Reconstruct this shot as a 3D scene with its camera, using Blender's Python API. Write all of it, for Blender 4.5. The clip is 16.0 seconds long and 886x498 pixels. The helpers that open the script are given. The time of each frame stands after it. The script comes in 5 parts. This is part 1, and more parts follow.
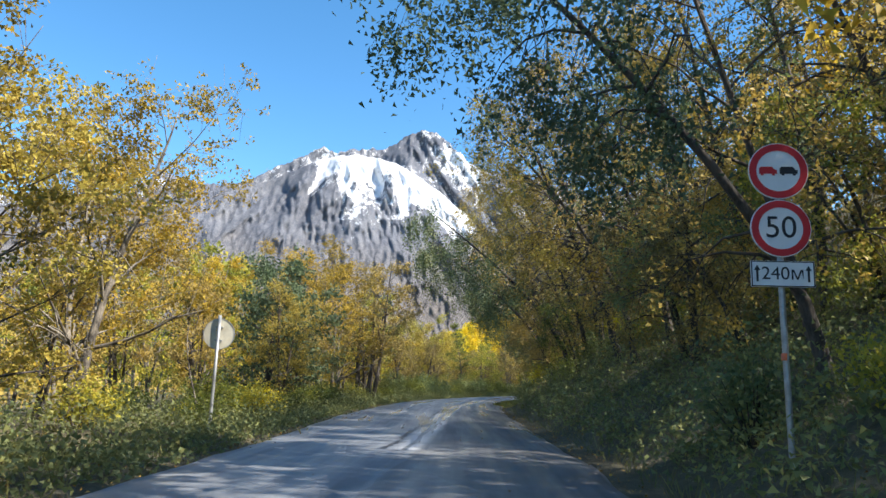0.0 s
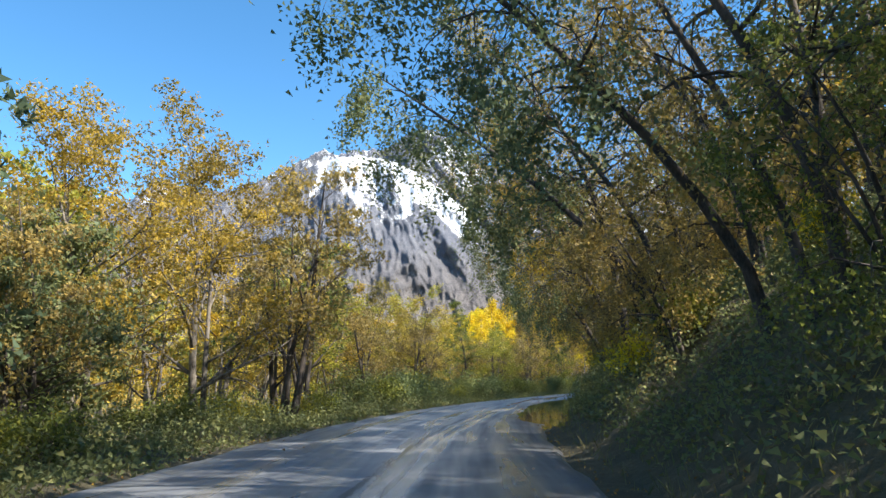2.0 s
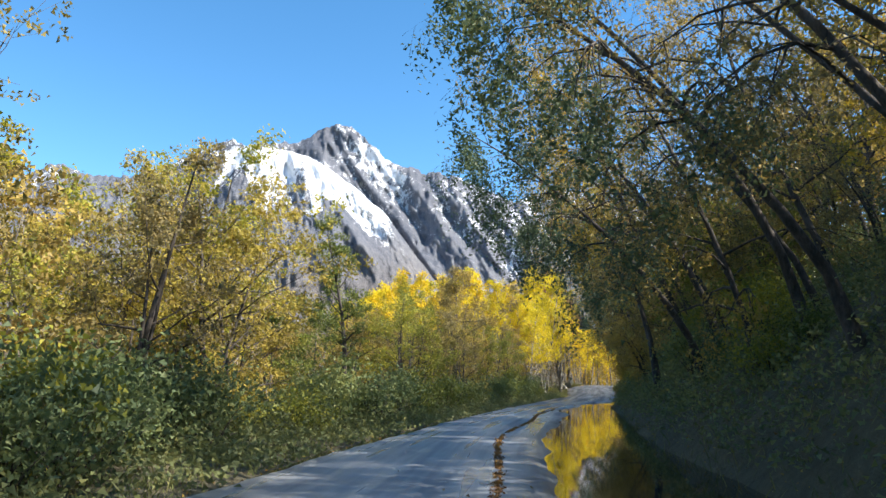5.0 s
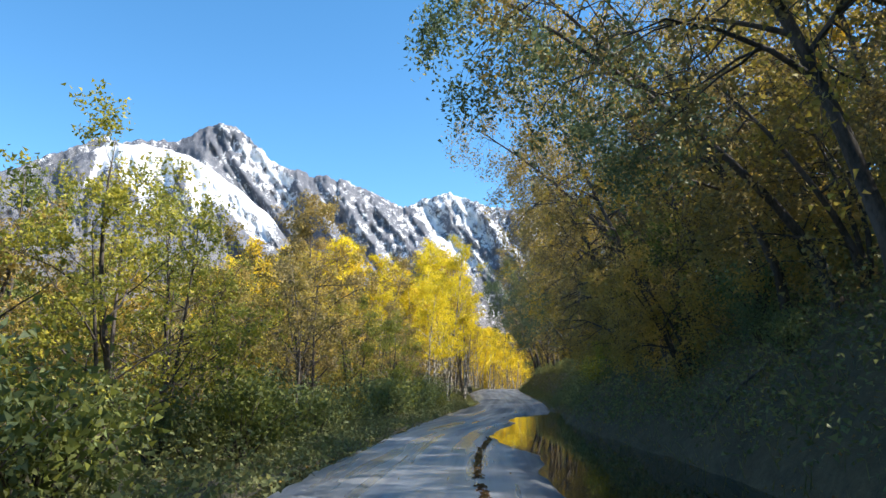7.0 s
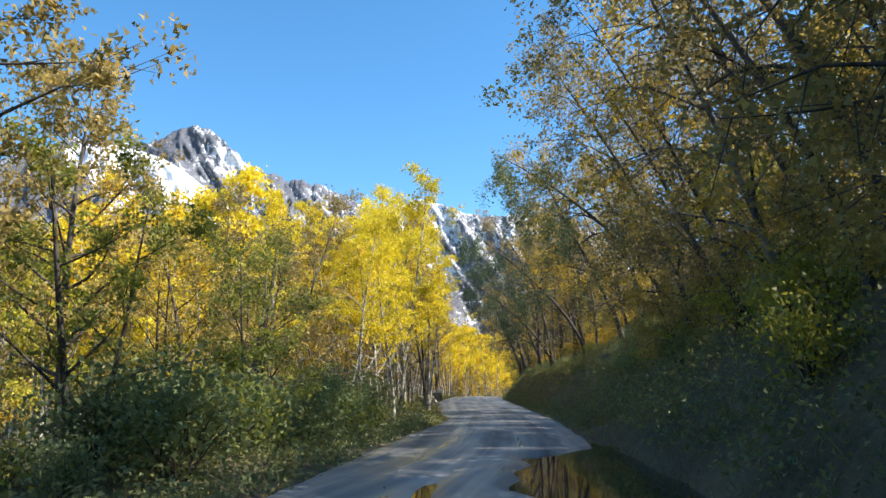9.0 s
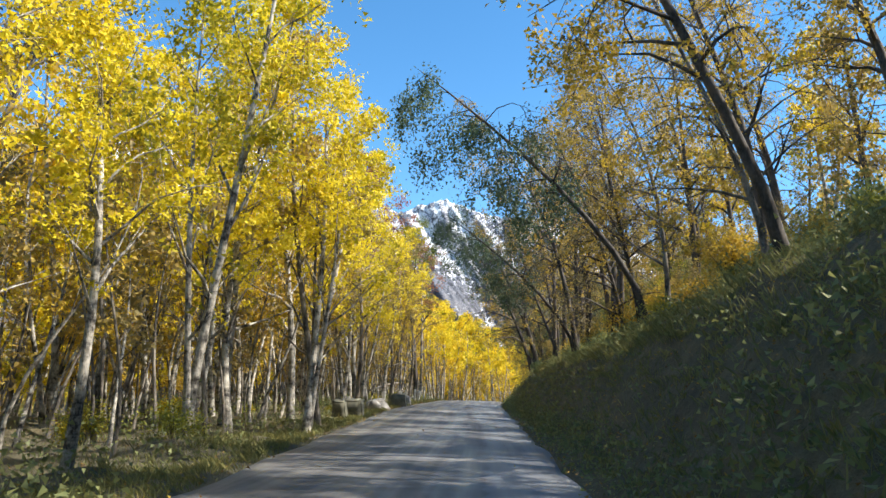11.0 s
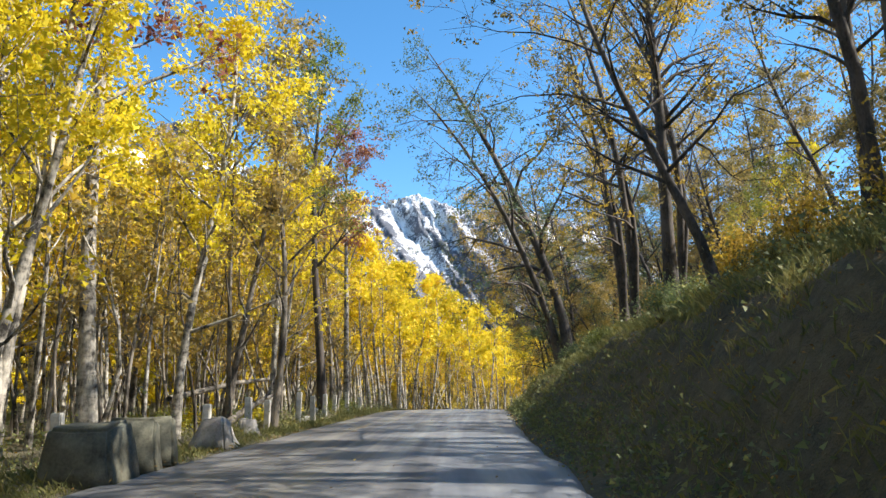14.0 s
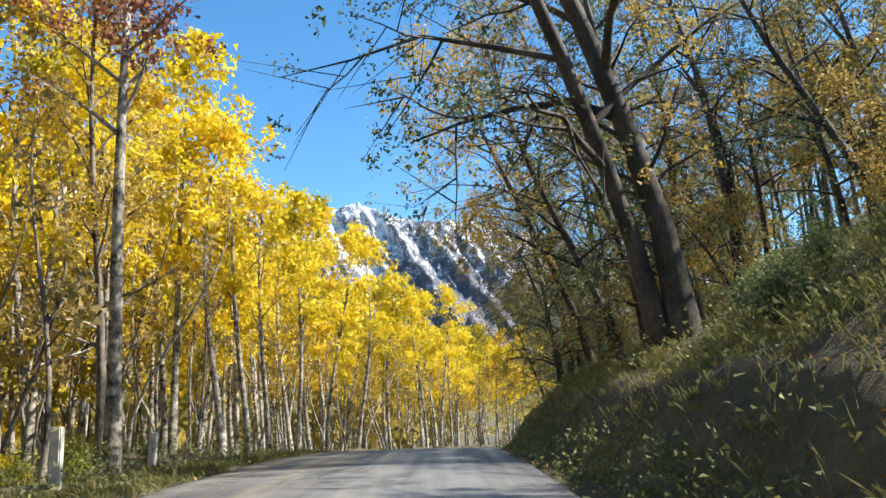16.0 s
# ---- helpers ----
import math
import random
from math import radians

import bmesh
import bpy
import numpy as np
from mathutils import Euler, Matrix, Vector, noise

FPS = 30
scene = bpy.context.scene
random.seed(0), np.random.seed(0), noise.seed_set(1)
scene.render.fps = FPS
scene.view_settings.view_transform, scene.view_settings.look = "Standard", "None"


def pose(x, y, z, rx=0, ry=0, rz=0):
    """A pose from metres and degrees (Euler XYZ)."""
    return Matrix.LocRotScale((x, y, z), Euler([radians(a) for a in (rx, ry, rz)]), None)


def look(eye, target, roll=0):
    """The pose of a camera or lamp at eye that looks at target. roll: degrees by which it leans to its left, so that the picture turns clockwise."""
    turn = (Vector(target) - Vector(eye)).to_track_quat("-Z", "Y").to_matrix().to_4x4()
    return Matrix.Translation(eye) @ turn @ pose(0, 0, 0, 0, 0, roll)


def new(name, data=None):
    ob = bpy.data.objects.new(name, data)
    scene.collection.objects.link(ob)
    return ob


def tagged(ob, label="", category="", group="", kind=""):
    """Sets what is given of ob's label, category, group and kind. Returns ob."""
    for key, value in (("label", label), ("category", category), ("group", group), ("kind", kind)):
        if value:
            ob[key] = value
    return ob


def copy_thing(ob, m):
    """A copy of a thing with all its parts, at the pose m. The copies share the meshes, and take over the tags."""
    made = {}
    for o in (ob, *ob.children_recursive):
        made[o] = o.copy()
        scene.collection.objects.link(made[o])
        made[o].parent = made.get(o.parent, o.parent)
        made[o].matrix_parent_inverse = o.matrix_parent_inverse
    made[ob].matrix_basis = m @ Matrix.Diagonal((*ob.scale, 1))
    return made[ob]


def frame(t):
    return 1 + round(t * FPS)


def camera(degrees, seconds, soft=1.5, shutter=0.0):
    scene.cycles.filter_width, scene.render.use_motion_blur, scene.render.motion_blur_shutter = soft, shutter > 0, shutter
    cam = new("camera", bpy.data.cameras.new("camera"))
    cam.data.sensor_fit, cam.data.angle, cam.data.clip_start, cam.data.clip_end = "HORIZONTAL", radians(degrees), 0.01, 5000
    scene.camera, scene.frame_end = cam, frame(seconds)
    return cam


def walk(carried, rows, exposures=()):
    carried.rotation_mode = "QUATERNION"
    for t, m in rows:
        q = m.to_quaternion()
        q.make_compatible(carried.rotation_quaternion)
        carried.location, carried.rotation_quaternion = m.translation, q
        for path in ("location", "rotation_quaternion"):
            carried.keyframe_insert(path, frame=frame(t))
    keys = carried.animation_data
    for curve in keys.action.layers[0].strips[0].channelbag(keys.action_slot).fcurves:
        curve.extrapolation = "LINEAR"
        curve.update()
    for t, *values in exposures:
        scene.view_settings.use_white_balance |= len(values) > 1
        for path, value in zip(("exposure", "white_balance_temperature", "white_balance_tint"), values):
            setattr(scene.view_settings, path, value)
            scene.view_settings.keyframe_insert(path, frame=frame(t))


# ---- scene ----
cam = camera(61.8, 16.0)
PATH = [
    (0.0, (0.000, 0.000, 1.300), (0.000, 9.840, 3.079), 2.06),
    (0.2, (0.254, 2.331, 1.300), (0.159, 12.198, 2.921), 2.10),
    (0.4, (0.460, 4.644, 1.300), (0.556, 14.493, 3.024), 0.51),
    (0.5, (0.551, 5.797, 1.300), (0.724, 15.606, 3.240), 0.89),
    (1.0, (0.883, 11.542, 1.300), (1.103, 21.345, 3.261), 1.60),
    (1.5, (1.044, 17.263, 1.300), (1.417, 27.081, 3.164), -0.13),
    (2.0, (1.138, 23.005, 1.300), (1.069, 32.847, 3.070), -0.08),
    (2.5, (1.130, 28.720, 1.300), (1.161, 38.563, 3.062), -0.30),
    (3.0, (1.192, 34.394, 1.300), (1.343, 44.238, 3.057), -2.65),
    (3.2, (1.265, 36.645, 1.300), (1.560, 46.503, 2.954), -2.35),
    (5.3, (3.532, 59.557, 1.300), (4.751, 69.315, 3.113), 1.23),
    (5.5, (3.888, 61.671, 1.300), (5.188, 71.431, 3.051), 1.31),
    (6.0, (4.887, 66.907, 1.300), (6.690, 76.582, 3.074), 0.37),
    (6.5, (6.044, 72.083, 1.300), (8.384, 81.676, 2.880), 0.72),
    (7.0, (7.395, 77.238, 1.300), (9.996, 86.707, 3.190), -0.25),
    (7.5, (8.978, 82.338, 1.300), (11.877, 91.722, 3.181), 0.19),
    (8.0, (10.636, 87.429, 1.300), (13.539, 96.832, 3.079), 1.91),
    (8.5, (12.376, 92.612, 1.300), (15.132, 102.056, 3.094), 0.75),
    (8.7, (13.121, 94.725, 1.300), (16.043, 104.104, 3.169), -0.01),
    (10.8, (24.094, 118.355, 1.466), (26.592, 127.725, 3.738), 0.82),
    (11.0, (24.967, 120.643, 1.512), (27.599, 130.041, 3.520), 1.34),
    (11.5, (27.104, 126.393, 1.626), (29.658, 135.772, 3.803), 1.09),
    (12.0, (29.171, 132.198, 1.741), (31.704, 141.623, 3.753), 2.48),
    (12.5, (31.167, 138.059, 1.857), (33.766, 147.431, 4.014), 1.12),
    (13.0, (33.088, 143.970, 1.975), (35.842, 153.334, 3.980), 1.44),
    (13.5, (34.930, 149.911, 2.093), (37.891, 159.215, 4.082), 0.47),
    (14.0, (36.764, 155.844, 2.211), (39.741, 165.148, 4.177), -0.49),
    (14.5, (38.650, 161.746, 2.328), (41.825, 170.957, 4.410), -0.83),
    (15.0, (40.598, 167.589, 2.444), (44.065, 176.699, 4.509), -0.97),
    (15.5, (42.608, 173.370, 2.559), (46.170, 182.461, 4.550), -1.77),
    (16.0, (44.667, 179.099, 2.673), (48.386, 188.102, 4.765), -1.56),
]
walk(cam, [(t, look(eye, target, roll)) for t, eye, target, roll in PATH], [(0.0, 1.25), (16.0, 1.25)])

# ---- world, sun, exposure ----
SUN_BEARING, SUN_HEIGHT = 112.0, 44.5
sky = bpy.data.worlds.new("sky")
scene.world = sky
sky.use_nodes = True
nt = sky.node_tree
tex = nt.nodes.new("ShaderNodeTexSky")
tex.sky_type = "NISHITA"
tex.sun_disc = False
tex.sun_elevation = radians(SUN_HEIGHT)
tex.sun_rotation = radians(SUN_BEARING)
tex.altitude = 1500
tex.air_density, tex.dust_density, tex.ozone_density = 1.0, 0.2, 2.6
deep = nt.nodes.new("ShaderNodeHueSaturation")
deep.inputs["Hue"].default_value = 0.492
deep.inputs["Saturation"].default_value = 1.22
deep.inputs["Value"].default_value = 0.88
nt.links.new(tex.outputs[0], deep.inputs["Color"])
nt.links.new(deep.outputs[0], nt.nodes["Background"].inputs[0])
nt.nodes["Background"].inputs[1].default_value = 0.14
sun = new("sun", bpy.data.lights.new("sun", "SUN"))
sun.data.energy, sun.data.angle, sun.data.color = 4.6, radians(0.53), (1.0, 0.93, 0.82)
_b, _e = radians(SUN_BEARING), radians(SUN_HEIGHT)
sun.matrix_world = look((0, 0, 60), (-math.sin(_b) * math.cos(_e) * 10, -math.cos(_b) * math.cos(_e) * 10, 60 - math.sin(_e) * 10))


# ---- materials ----
def mat_new(name):
    m = bpy.data.materials.new(name)
    m.use_nodes = True
    return m, m.node_tree, m.node_tree.nodes["Principled BSDF"]


def node(nt, kind, **kw):
    n = nt.nodes.new(kind)
    for k, v in kw.items():
        if k in n.inputs:
            n.inputs[k].default_value = v
    return n


def ramp(nt, source, stops):
    r = nt.nodes.new("ShaderNodeValToRGB")
    while len(r.color_ramp.elements) < len(stops):
        r.color_ramp.elements.new(0.5)
    for e, (p, c) in zip(r.color_ramp.elements, stops):
        e.position, e.color = p, (*c, 1)
    nt.links.new(source, r.inputs[0])
    return r.outputs[0]


def mix(nt, fac, a, b):
    n = nt.nodes.new("ShaderNodeMix")
    n.data_type = "RGBA"
    for sock, v in ((n.inputs[0], fac), (n.inputs[6], a), (n.inputs[7], b)):
        if isinstance(v, (int, float)):
            sock.default_value = v
        elif isinstance(v, tuple):
            sock.default_value = (*v, 1)
        else:
            nt.links.new(v, sock)
    return n.outputs[2]


def maths(nt, op, a, b=0.0, c=None):
    n = nt.nodes.new("ShaderNodeMath")
    n.operation = op
    for sock, v in zip(n.inputs, (a, b) if c is None else (a, b, c)):
        if isinstance(v, (int, float)):
            sock.default_value = v
        else:
            nt.links.new(v, sock)
    return n.outputs[0]


def noise_tex(nt, scale, detail=4.0, rough=0.55, coords="Object", stretch=None):
    tc = nt.nodes.new("ShaderNodeTexCoord")
    n = node(nt, "ShaderNodeTexNoise", Scale=scale, Detail=detail, Roughness=rough)
    src = tc.outputs[coords]
    if stretch:
        mp = nt.nodes.new("ShaderNodeMapping")
        mp.inputs["Scale"].default_value = stretch
        nt.links.new(src, mp.inputs[0])
        src = mp.outputs[0]
    nt.links.new(src, n.inputs["Vector"])
    return n.outputs["Fac"]


def bump(nt, bsdf, height, strength=0.4, distance=0.02):
    b = node(nt, "ShaderNodeBump", Strength=strength, Distance=distance)
    nt.links.new(height, b.inputs["Height"])
    nt.links.new(b.outputs[0], bsdf.inputs["Normal"])


def leaf_mat(name, stops, glow=0.45):
    """Thin leaves: colour varies leaf by leaf, branch by branch and tree by tree; light passes through."""
    m, nt, p = mat_new(name)
    geo = nt.nodes.new("ShaderNodeNewGeometry")
    info = nt.nodes.new("ShaderNodeObjectInfo")
    patch = noise_tex(nt, 0.55, 2.0)
    v = maths(nt, "MULTIPLY", geo.outputs["Random Per Island"], 0.38)
    v = maths(nt, "MULTIPLY_ADD", patch, 0.55, v)
    v = maths(nt, "MULTIPLY_ADD", info.outputs["Random"], 0.46, v)
    v = maths(nt, "SUBTRACT", v, 0.20)
    col = ramp(nt, v, stops)
    nt.links.new(col, p.inputs["Base Color"])
    p.inputs["Roughness"].default_value = 0.55
    p.inputs["Specular IOR Level"].default_value = 0.3
    tr = nt.nodes.new("ShaderNodeBsdfTranslucent")
    nt.links.new(col, tr.inputs[0])
    mx = nt.nodes.new("ShaderNodeMixShader")
    mx.inputs[0].default_value = glow
    nt.links.new(p.outputs[0], mx.inputs[1])
    nt.links.new(tr.outputs[0], mx.inputs[2])
    nt.links.new(mx.outputs[0], nt.nodes["Material Output"].inputs[0])
    return m


def bark_mat(name, pale, dark, band):
    m, nt, p = mat_new(name)
    n1 = noise_tex(nt, 2.2, 5.0, 0.65, stretch=(1.0, 1.0, band))
    n2 = noise_tex(nt, 24.0, 3.0, 0.6, stretch=(1.0, 1.0, 0.35))
    v = maths(nt, "MULTIPLY_ADD", n2, 0.35, maths(nt, "MULTIPLY", n1, 0.8))
    nt.links.new(ramp(nt, v, [(0.46, dark), (0.56, tuple(a * 0.45 + b * 0.55 for a, b in zip(pale, dark))), (0.67, pale)]), p.inputs["Base Color"])
    p.inputs["Roughness"].default_value = 0.85
    bump(nt, p, n2, 0.5, 0.02)
    return m


def plain_mat(name, colour, rough=0.6, metal=0.0, dirt=0.3, scale=6.0, relief=0.0):
    m, nt, p = mat_new(name)
    n = noise_tex(nt, scale, 5.0, 0.6)
    fine = noise_tex(nt, scale * 9, 3.0)
    dark = tuple(c * (1 - dirt) for c in colour)
    light = tuple(min(1, c * (1 + dirt * 0.4)) for c in colour)
    v = maths(nt, "MULTIPLY_ADD", fine, 0.3, maths(nt, "MULTIPLY", n, 0.75))
    nt.links.new(ramp(nt, v, [(0.35, dark), (0.7, light)]), p.inputs["Base Color"])
    p.inputs["Roughness"].default_value = rough
    p.inputs["Metallic"].default_value = metal
    if relief:
        bump(nt, p, v, 0.6, relief)
    return m


LEAF = {
    "yellow": leaf_mat("leaf_yellow", [(0.10, (0.30, 0.29, 0.03)), (0.30, (0.60, 0.49, 0.025)), (0.55, (0.82, 0.65, 0.025)), (0.85, (0.86, 0.71, 0.06))]),
    "gold": leaf_mat("leaf_gold", [(0.14, (0.17, 0.14, 0.04)), (0.36, (0.38, 0.27, 0.045)), (0.6, (0.60, 0.40, 0.045)), (0.85, (0.74, 0.54, 0.07))]),
    "orange": leaf_mat("leaf_orange", [(0.12, (0.55, 0.36, 0.03)), (0.35, (0.78, 0.58, 0.03)), (0.6, (0.84, 0.66, 0.035)), (0.85, (0.85, 0.70, 0.06))]),
    "olive": leaf_mat("leaf_olive", [(0.15, (0.19, 0.165, 0.085)), (0.4, (0.33, 0.255, 0.09)), (0.65, (0.47, 0.335, 0.085)), (0.88, (0.60, 0.43, 0.09))], 0.42),
    "shade": leaf_mat("leaf_shade", [(0.15, (0.12, 0.165, 0.085)), (0.5, (0.20, 0.255, 0.105)), (0.85, (0.36, 0.36, 0.11))], 0.4),
    "green": leaf_mat("leaf_green", [(0.15, (0.10, 0.13, 0.04)), (0.4, (0.20, 0.23, 0.05)), (0.65, (0.36, 0.35, 0.05)), (0.88, (0.58, 0.48, 0.06))]),
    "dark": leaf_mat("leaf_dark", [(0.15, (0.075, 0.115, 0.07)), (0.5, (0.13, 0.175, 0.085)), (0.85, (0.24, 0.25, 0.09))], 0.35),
    "tan": leaf_mat("leaf_tan", [(0.15, (0.17, 0.15, 0.05)), (0.4, (0.31, 0.25, 0.06)), (0.65, (0.47, 0.36, 0.07)), (0.88, (0.58, 0.47, 0.09))], 0.42),
    "rust": leaf_mat("leaf_rust", [(0.15, (0.16, 0.06, 0.04)), (0.45, (0.36, 0.14, 0.09)), (0.7, (0.50, 0.25, 0.10)), (0.88, (0.55, 0.35, 0.08))]),
    "grass": leaf_mat("leaf_grass", [(0.15, (0.09, 0.105, 0.045)), (0.45, (0.17, 0.18, 0.065)), (0.7, (0.28, 0.26, 0.09)), (0.9, (0.42, 0.35, 0.13))], 0.35),
    "weeds": leaf_mat("leaf_weeds", [(0.15, (0.13, 0.155, 0.07)), (0.45, (0.22, 0.245, 0.095)), (0.7, (0.34, 0.33, 0.11)), (0.9, (0.48, 0.38, 0.12))], 0.35),
    "fallen": leaf_mat("leaf_fallen", [(0.15, (0.16, 0.08, 0.03)), (0.45, (0.36, 0.20, 0.05)), (0.7, (0.55, 0.40, 0.06)), (0.9, (0.60, 0.48, 0.14))], 0.2),
}
BARK = {
    "birch": bark_mat("bark_birch", (0.48, 0.445, 0.38), (0.035, 0.03, 0.026), 1.6),
    "grey": bark_mat("bark_grey", (0.27, 0.235, 0.19), (0.035, 0.03, 0.026), 0.5),
    "dark": bark_mat("bark_dark", (0.115, 0.095, 0.082), (0.03, 0.025, 0.02), 0.5),
}


def asphalt():
    m, nt, p = mat_new("asphalt")
    uv = nt.nodes.new("ShaderNodeUVMap")
    sep = nt.nodes.new("ShaderNodeSeparateXYZ")
    nt.links.new(uv.outputs[0], sep.inputs[0])
    big = noise_tex(nt, 0.35, 4.0, 0.6)
    mid = noise_tex(nt, 2.5, 5.0, 0.65)
    grit = noise_tex(nt, 60.0, 2.0, 0.7)
    mp = nt.nodes.new("ShaderNodeMapping")
    mp.inputs["Scale"].default_value = (1.5, 0.07, 1)
    nt.links.new(uv.outputs[0], mp.inputs[0])
    st = node(nt, "ShaderNodeTexNoise", Scale=1.0, Detail=3.0, Roughness=0.6)
    nt.links.new(mp.outputs[0], st.inputs["Vector"])
    streak = st.outputs["Fac"]
    v = maths(nt, "MULTIPLY_ADD", big, 0.35, maths(nt, "MULTIPLY", streak, 0.55))
    v = maths(nt, "MULTIPLY_ADD", mid, 0.22, v)
    v = maths(nt, "MULTIPLY_ADD", grit, 0.10, maths(nt, "SUBTRACT", v, 0.08))
    base = ramp(nt, v, [(0.36, (0.06, 0.061, 0.066)), (0.50, (0.13, 0.13, 0.132)), (0.64, (0.215, 0.212, 0.206)), (0.78, (0.30, 0.294, 0.276))])
    # aged surface, made paler and bluer: skylight put into its colour
    old_skylit = ramp(nt, v, [(0.36, (0.115, 0.124, 0.138)), (0.50, (0.18, 0.192, 0.212)), (0.64, (0.245, 0.256, 0.272)), (0.78, (0.31, 0.316, 0.322))])
    stretch = nt.nodes.new("ShaderNodeMapRange")
    for k, val in zip(("From Min", "From Max", "To Min", "To Max"), (104, 122, 1.0, 0.0)):
        stretch.inputs[k].default_value = val
    nt.links.new(maths(nt, "MULTIPLY_ADD", big, 14.0, sep.outputs[1]), stretch.inputs[0])
    lane = maths(nt, "MULTIPLY", maths(nt, "GREATER_THAN", maths(nt, "MULTIPLY_ADD", mid, 0.5, sep.outputs[0]), 0.1), maths(nt, "LESS_THAN", maths(nt, "MULTIPLY_ADD", big, 20.0, sep.outputs[1]), 184.0))
    lane = maths(nt, "MULTIPLY", lane, maths(nt, "SUBTRACT", 1.0, stretch.outputs[0]))
    # the new lane's edge runs across the road; beside it an open crack and a pale band, its sky gloss put into the
    # colour
    side = maths(nt, "ADD", maths(nt, "MULTIPLY_ADD", sep.outputs[1], -0.045, sep.outputs[0]), 1.95)
    side = maths(nt, "ADD", side, maths(nt, "MULTIPLY", maths(nt, "SUBTRACT", big, 0.5), 0.35))
    reach = maths(nt, "MULTIPLY", maths(nt, "GREATER_THAN", sep.outputs[1], 14.0), maths(nt, "LESS_THAN", sep.outputs[1], 60.0))
    off = maths(nt, "ABSOLUTE", maths(nt, "ADD", maths(nt, "ADD", side, 0.62), maths(nt, "MULTIPLY", maths(nt, "SUBTRACT", mid, 0.5), 0.25)))
    crack = maths(nt, "MULTIPLY", reach, maths(nt, "LESS_THAN", off, maths(nt, "MULTIPLY", big, 0.10)))
    off2 = maths(nt, "ABSOLUTE", maths(nt, "ADD", side, 0.24))
    band = nt.nodes.new("ShaderNodeMapRange")
    for k, val in zip(("From Min", "From Max", "To Min", "To Max"), (0.26, 0.44, 1.0, 0.0)):
        band.inputs[k].default_value = val
    nt.links.new(maths(nt, "MULTIPLY_ADD", mid, 0.2, off2), band.inputs[0])
    band = maths(nt, "MULTIPLY", reach, maths(nt, "MULTIPLY", band.outputs[0], maths(nt, "GREATER_THAN", off2, 0.05)))
    patch = maths(nt, "MULTIPLY", maths(nt, "GREATER_THAN", maths(nt, "MULTIPLY_ADD", mid, 0.12, side), 0.06), maths(nt, "LESS_THAN", maths(nt, "MULTIPLY_ADD", mid, 1.6, sep.outputs[1]), 52.0))
    # the paler share, fading out past y 104, carries the painted skylight
    worn = maths(nt, "MULTIPLY", stretch.outputs[0], maths(nt, "SUBTRACT", 1.0, maths(nt, "MULTIPLY", patch, 0.85)))
    share = maths(nt, "MAXIMUM", worn, maths(nt, "MULTIPLY", lane, 0.75))
    # the band's pale tone paints the wet sheen of the sky
    tone = mix(nt, maths(nt, "MULTIPLY", band, 0.85), mix(nt, share, base, old_skylit), (0.46, 0.47, 0.49))
    nt.links.new(mix(nt, maths(nt, "MULTIPLY", crack, 0.85), tone, (0.018, 0.017, 0.015)), p.inputs["Base Color"])
    rough = nt.nodes.new("ShaderNodeMapRange")
    for k, val in zip(("From Min", "From Max", "To Min", "To Max"), (0.35, 0.68, 0.68, 0.36)):
        rough.inputs[k].default_value = val
    nt.links.new(streak, rough.inputs[0])
    wet = nt.nodes.new("ShaderNodeValToRGB")
    for _k in range(2):
        wet.color_ramp.elements.new(0.5)
    for e, (pos, val) in zip(wet.color_ramp.elements, ((0.05, 0.1), (0.15, 0.85), (0.52, 0.9), (0.62, 0.12))):
        e.position, e.color = pos, (val, val, val, 1)
    nt.links.new(maths(nt, "MULTIPLY", sep.outputs[1], 0.005), wet.inputs[0])
    film = maths(nt, "MULTIPLY", wet.outputs[0], maths(nt, "ADD", maths(nt, "MULTIPLY_ADD", streak, 1.6, -0.25), maths(nt, "MULTIPLY", band, 1.0)))
    dry = maths(nt, "SUBTRACT", rough.outputs[0], maths(nt, "MULTIPLY", film, 0.34))
    nt.links.new(maths(nt, "MAXIMUM", dry, 0.17), p.inputs["Roughness"])
    nt.links.new(maths(nt, "MULTIPLY_ADD", film, 0.6, 0.5), p.inputs["Specular IOR Level"])
    bump(nt, p, maths(nt, "MULTIPLY_ADD", grit, 0.5, mid), 0.35, 0.015)
    return m


def soil():
    m, nt, p = mat_new("forest_soil")
    a, b, c = noise_tex(nt, 0.5, 5.0, 0.6), noise_tex(nt, 5.0, 5.0, 0.7), noise_tex(nt, 40.0, 3.0, 0.7)
    v = maths(nt, "MULTIPLY_ADD", b, 0.45, maths(nt, "MULTIPLY", a, 0.4))
    v = maths(nt, "MULTIPLY_ADD", c, 0.2, v)
    nt.links.new(ramp(nt, v, [(0.36, (0.045, 0.04, 0.026)), (0.48, (0.095, 0.085, 0.048)), (0.6, (0.155, 0.13, 0.072)), (0.72, (0.26, 0.205, 0.11))]), p.inputs["Base Color"])
    p.inputs["Roughness"].default_value = 0.95
    bump(nt, p, v, 1.0, 0.14)
    return m


def water():
    m, nt, p = mat_new("puddle_water")
    p.inputs["Base Color"].default_value = (0.018, 0.016, 0.012, 1)
    p.inputs["Roughness"].default_value = 0.03
    p.inputs["IOR"].default_value = 1.33
    p.inputs["Specular IOR Level"].default_value = 0.8
    bump(nt, p, noise_tex(nt, 3.0, 2.0), 0.03, 0.01)
    return m


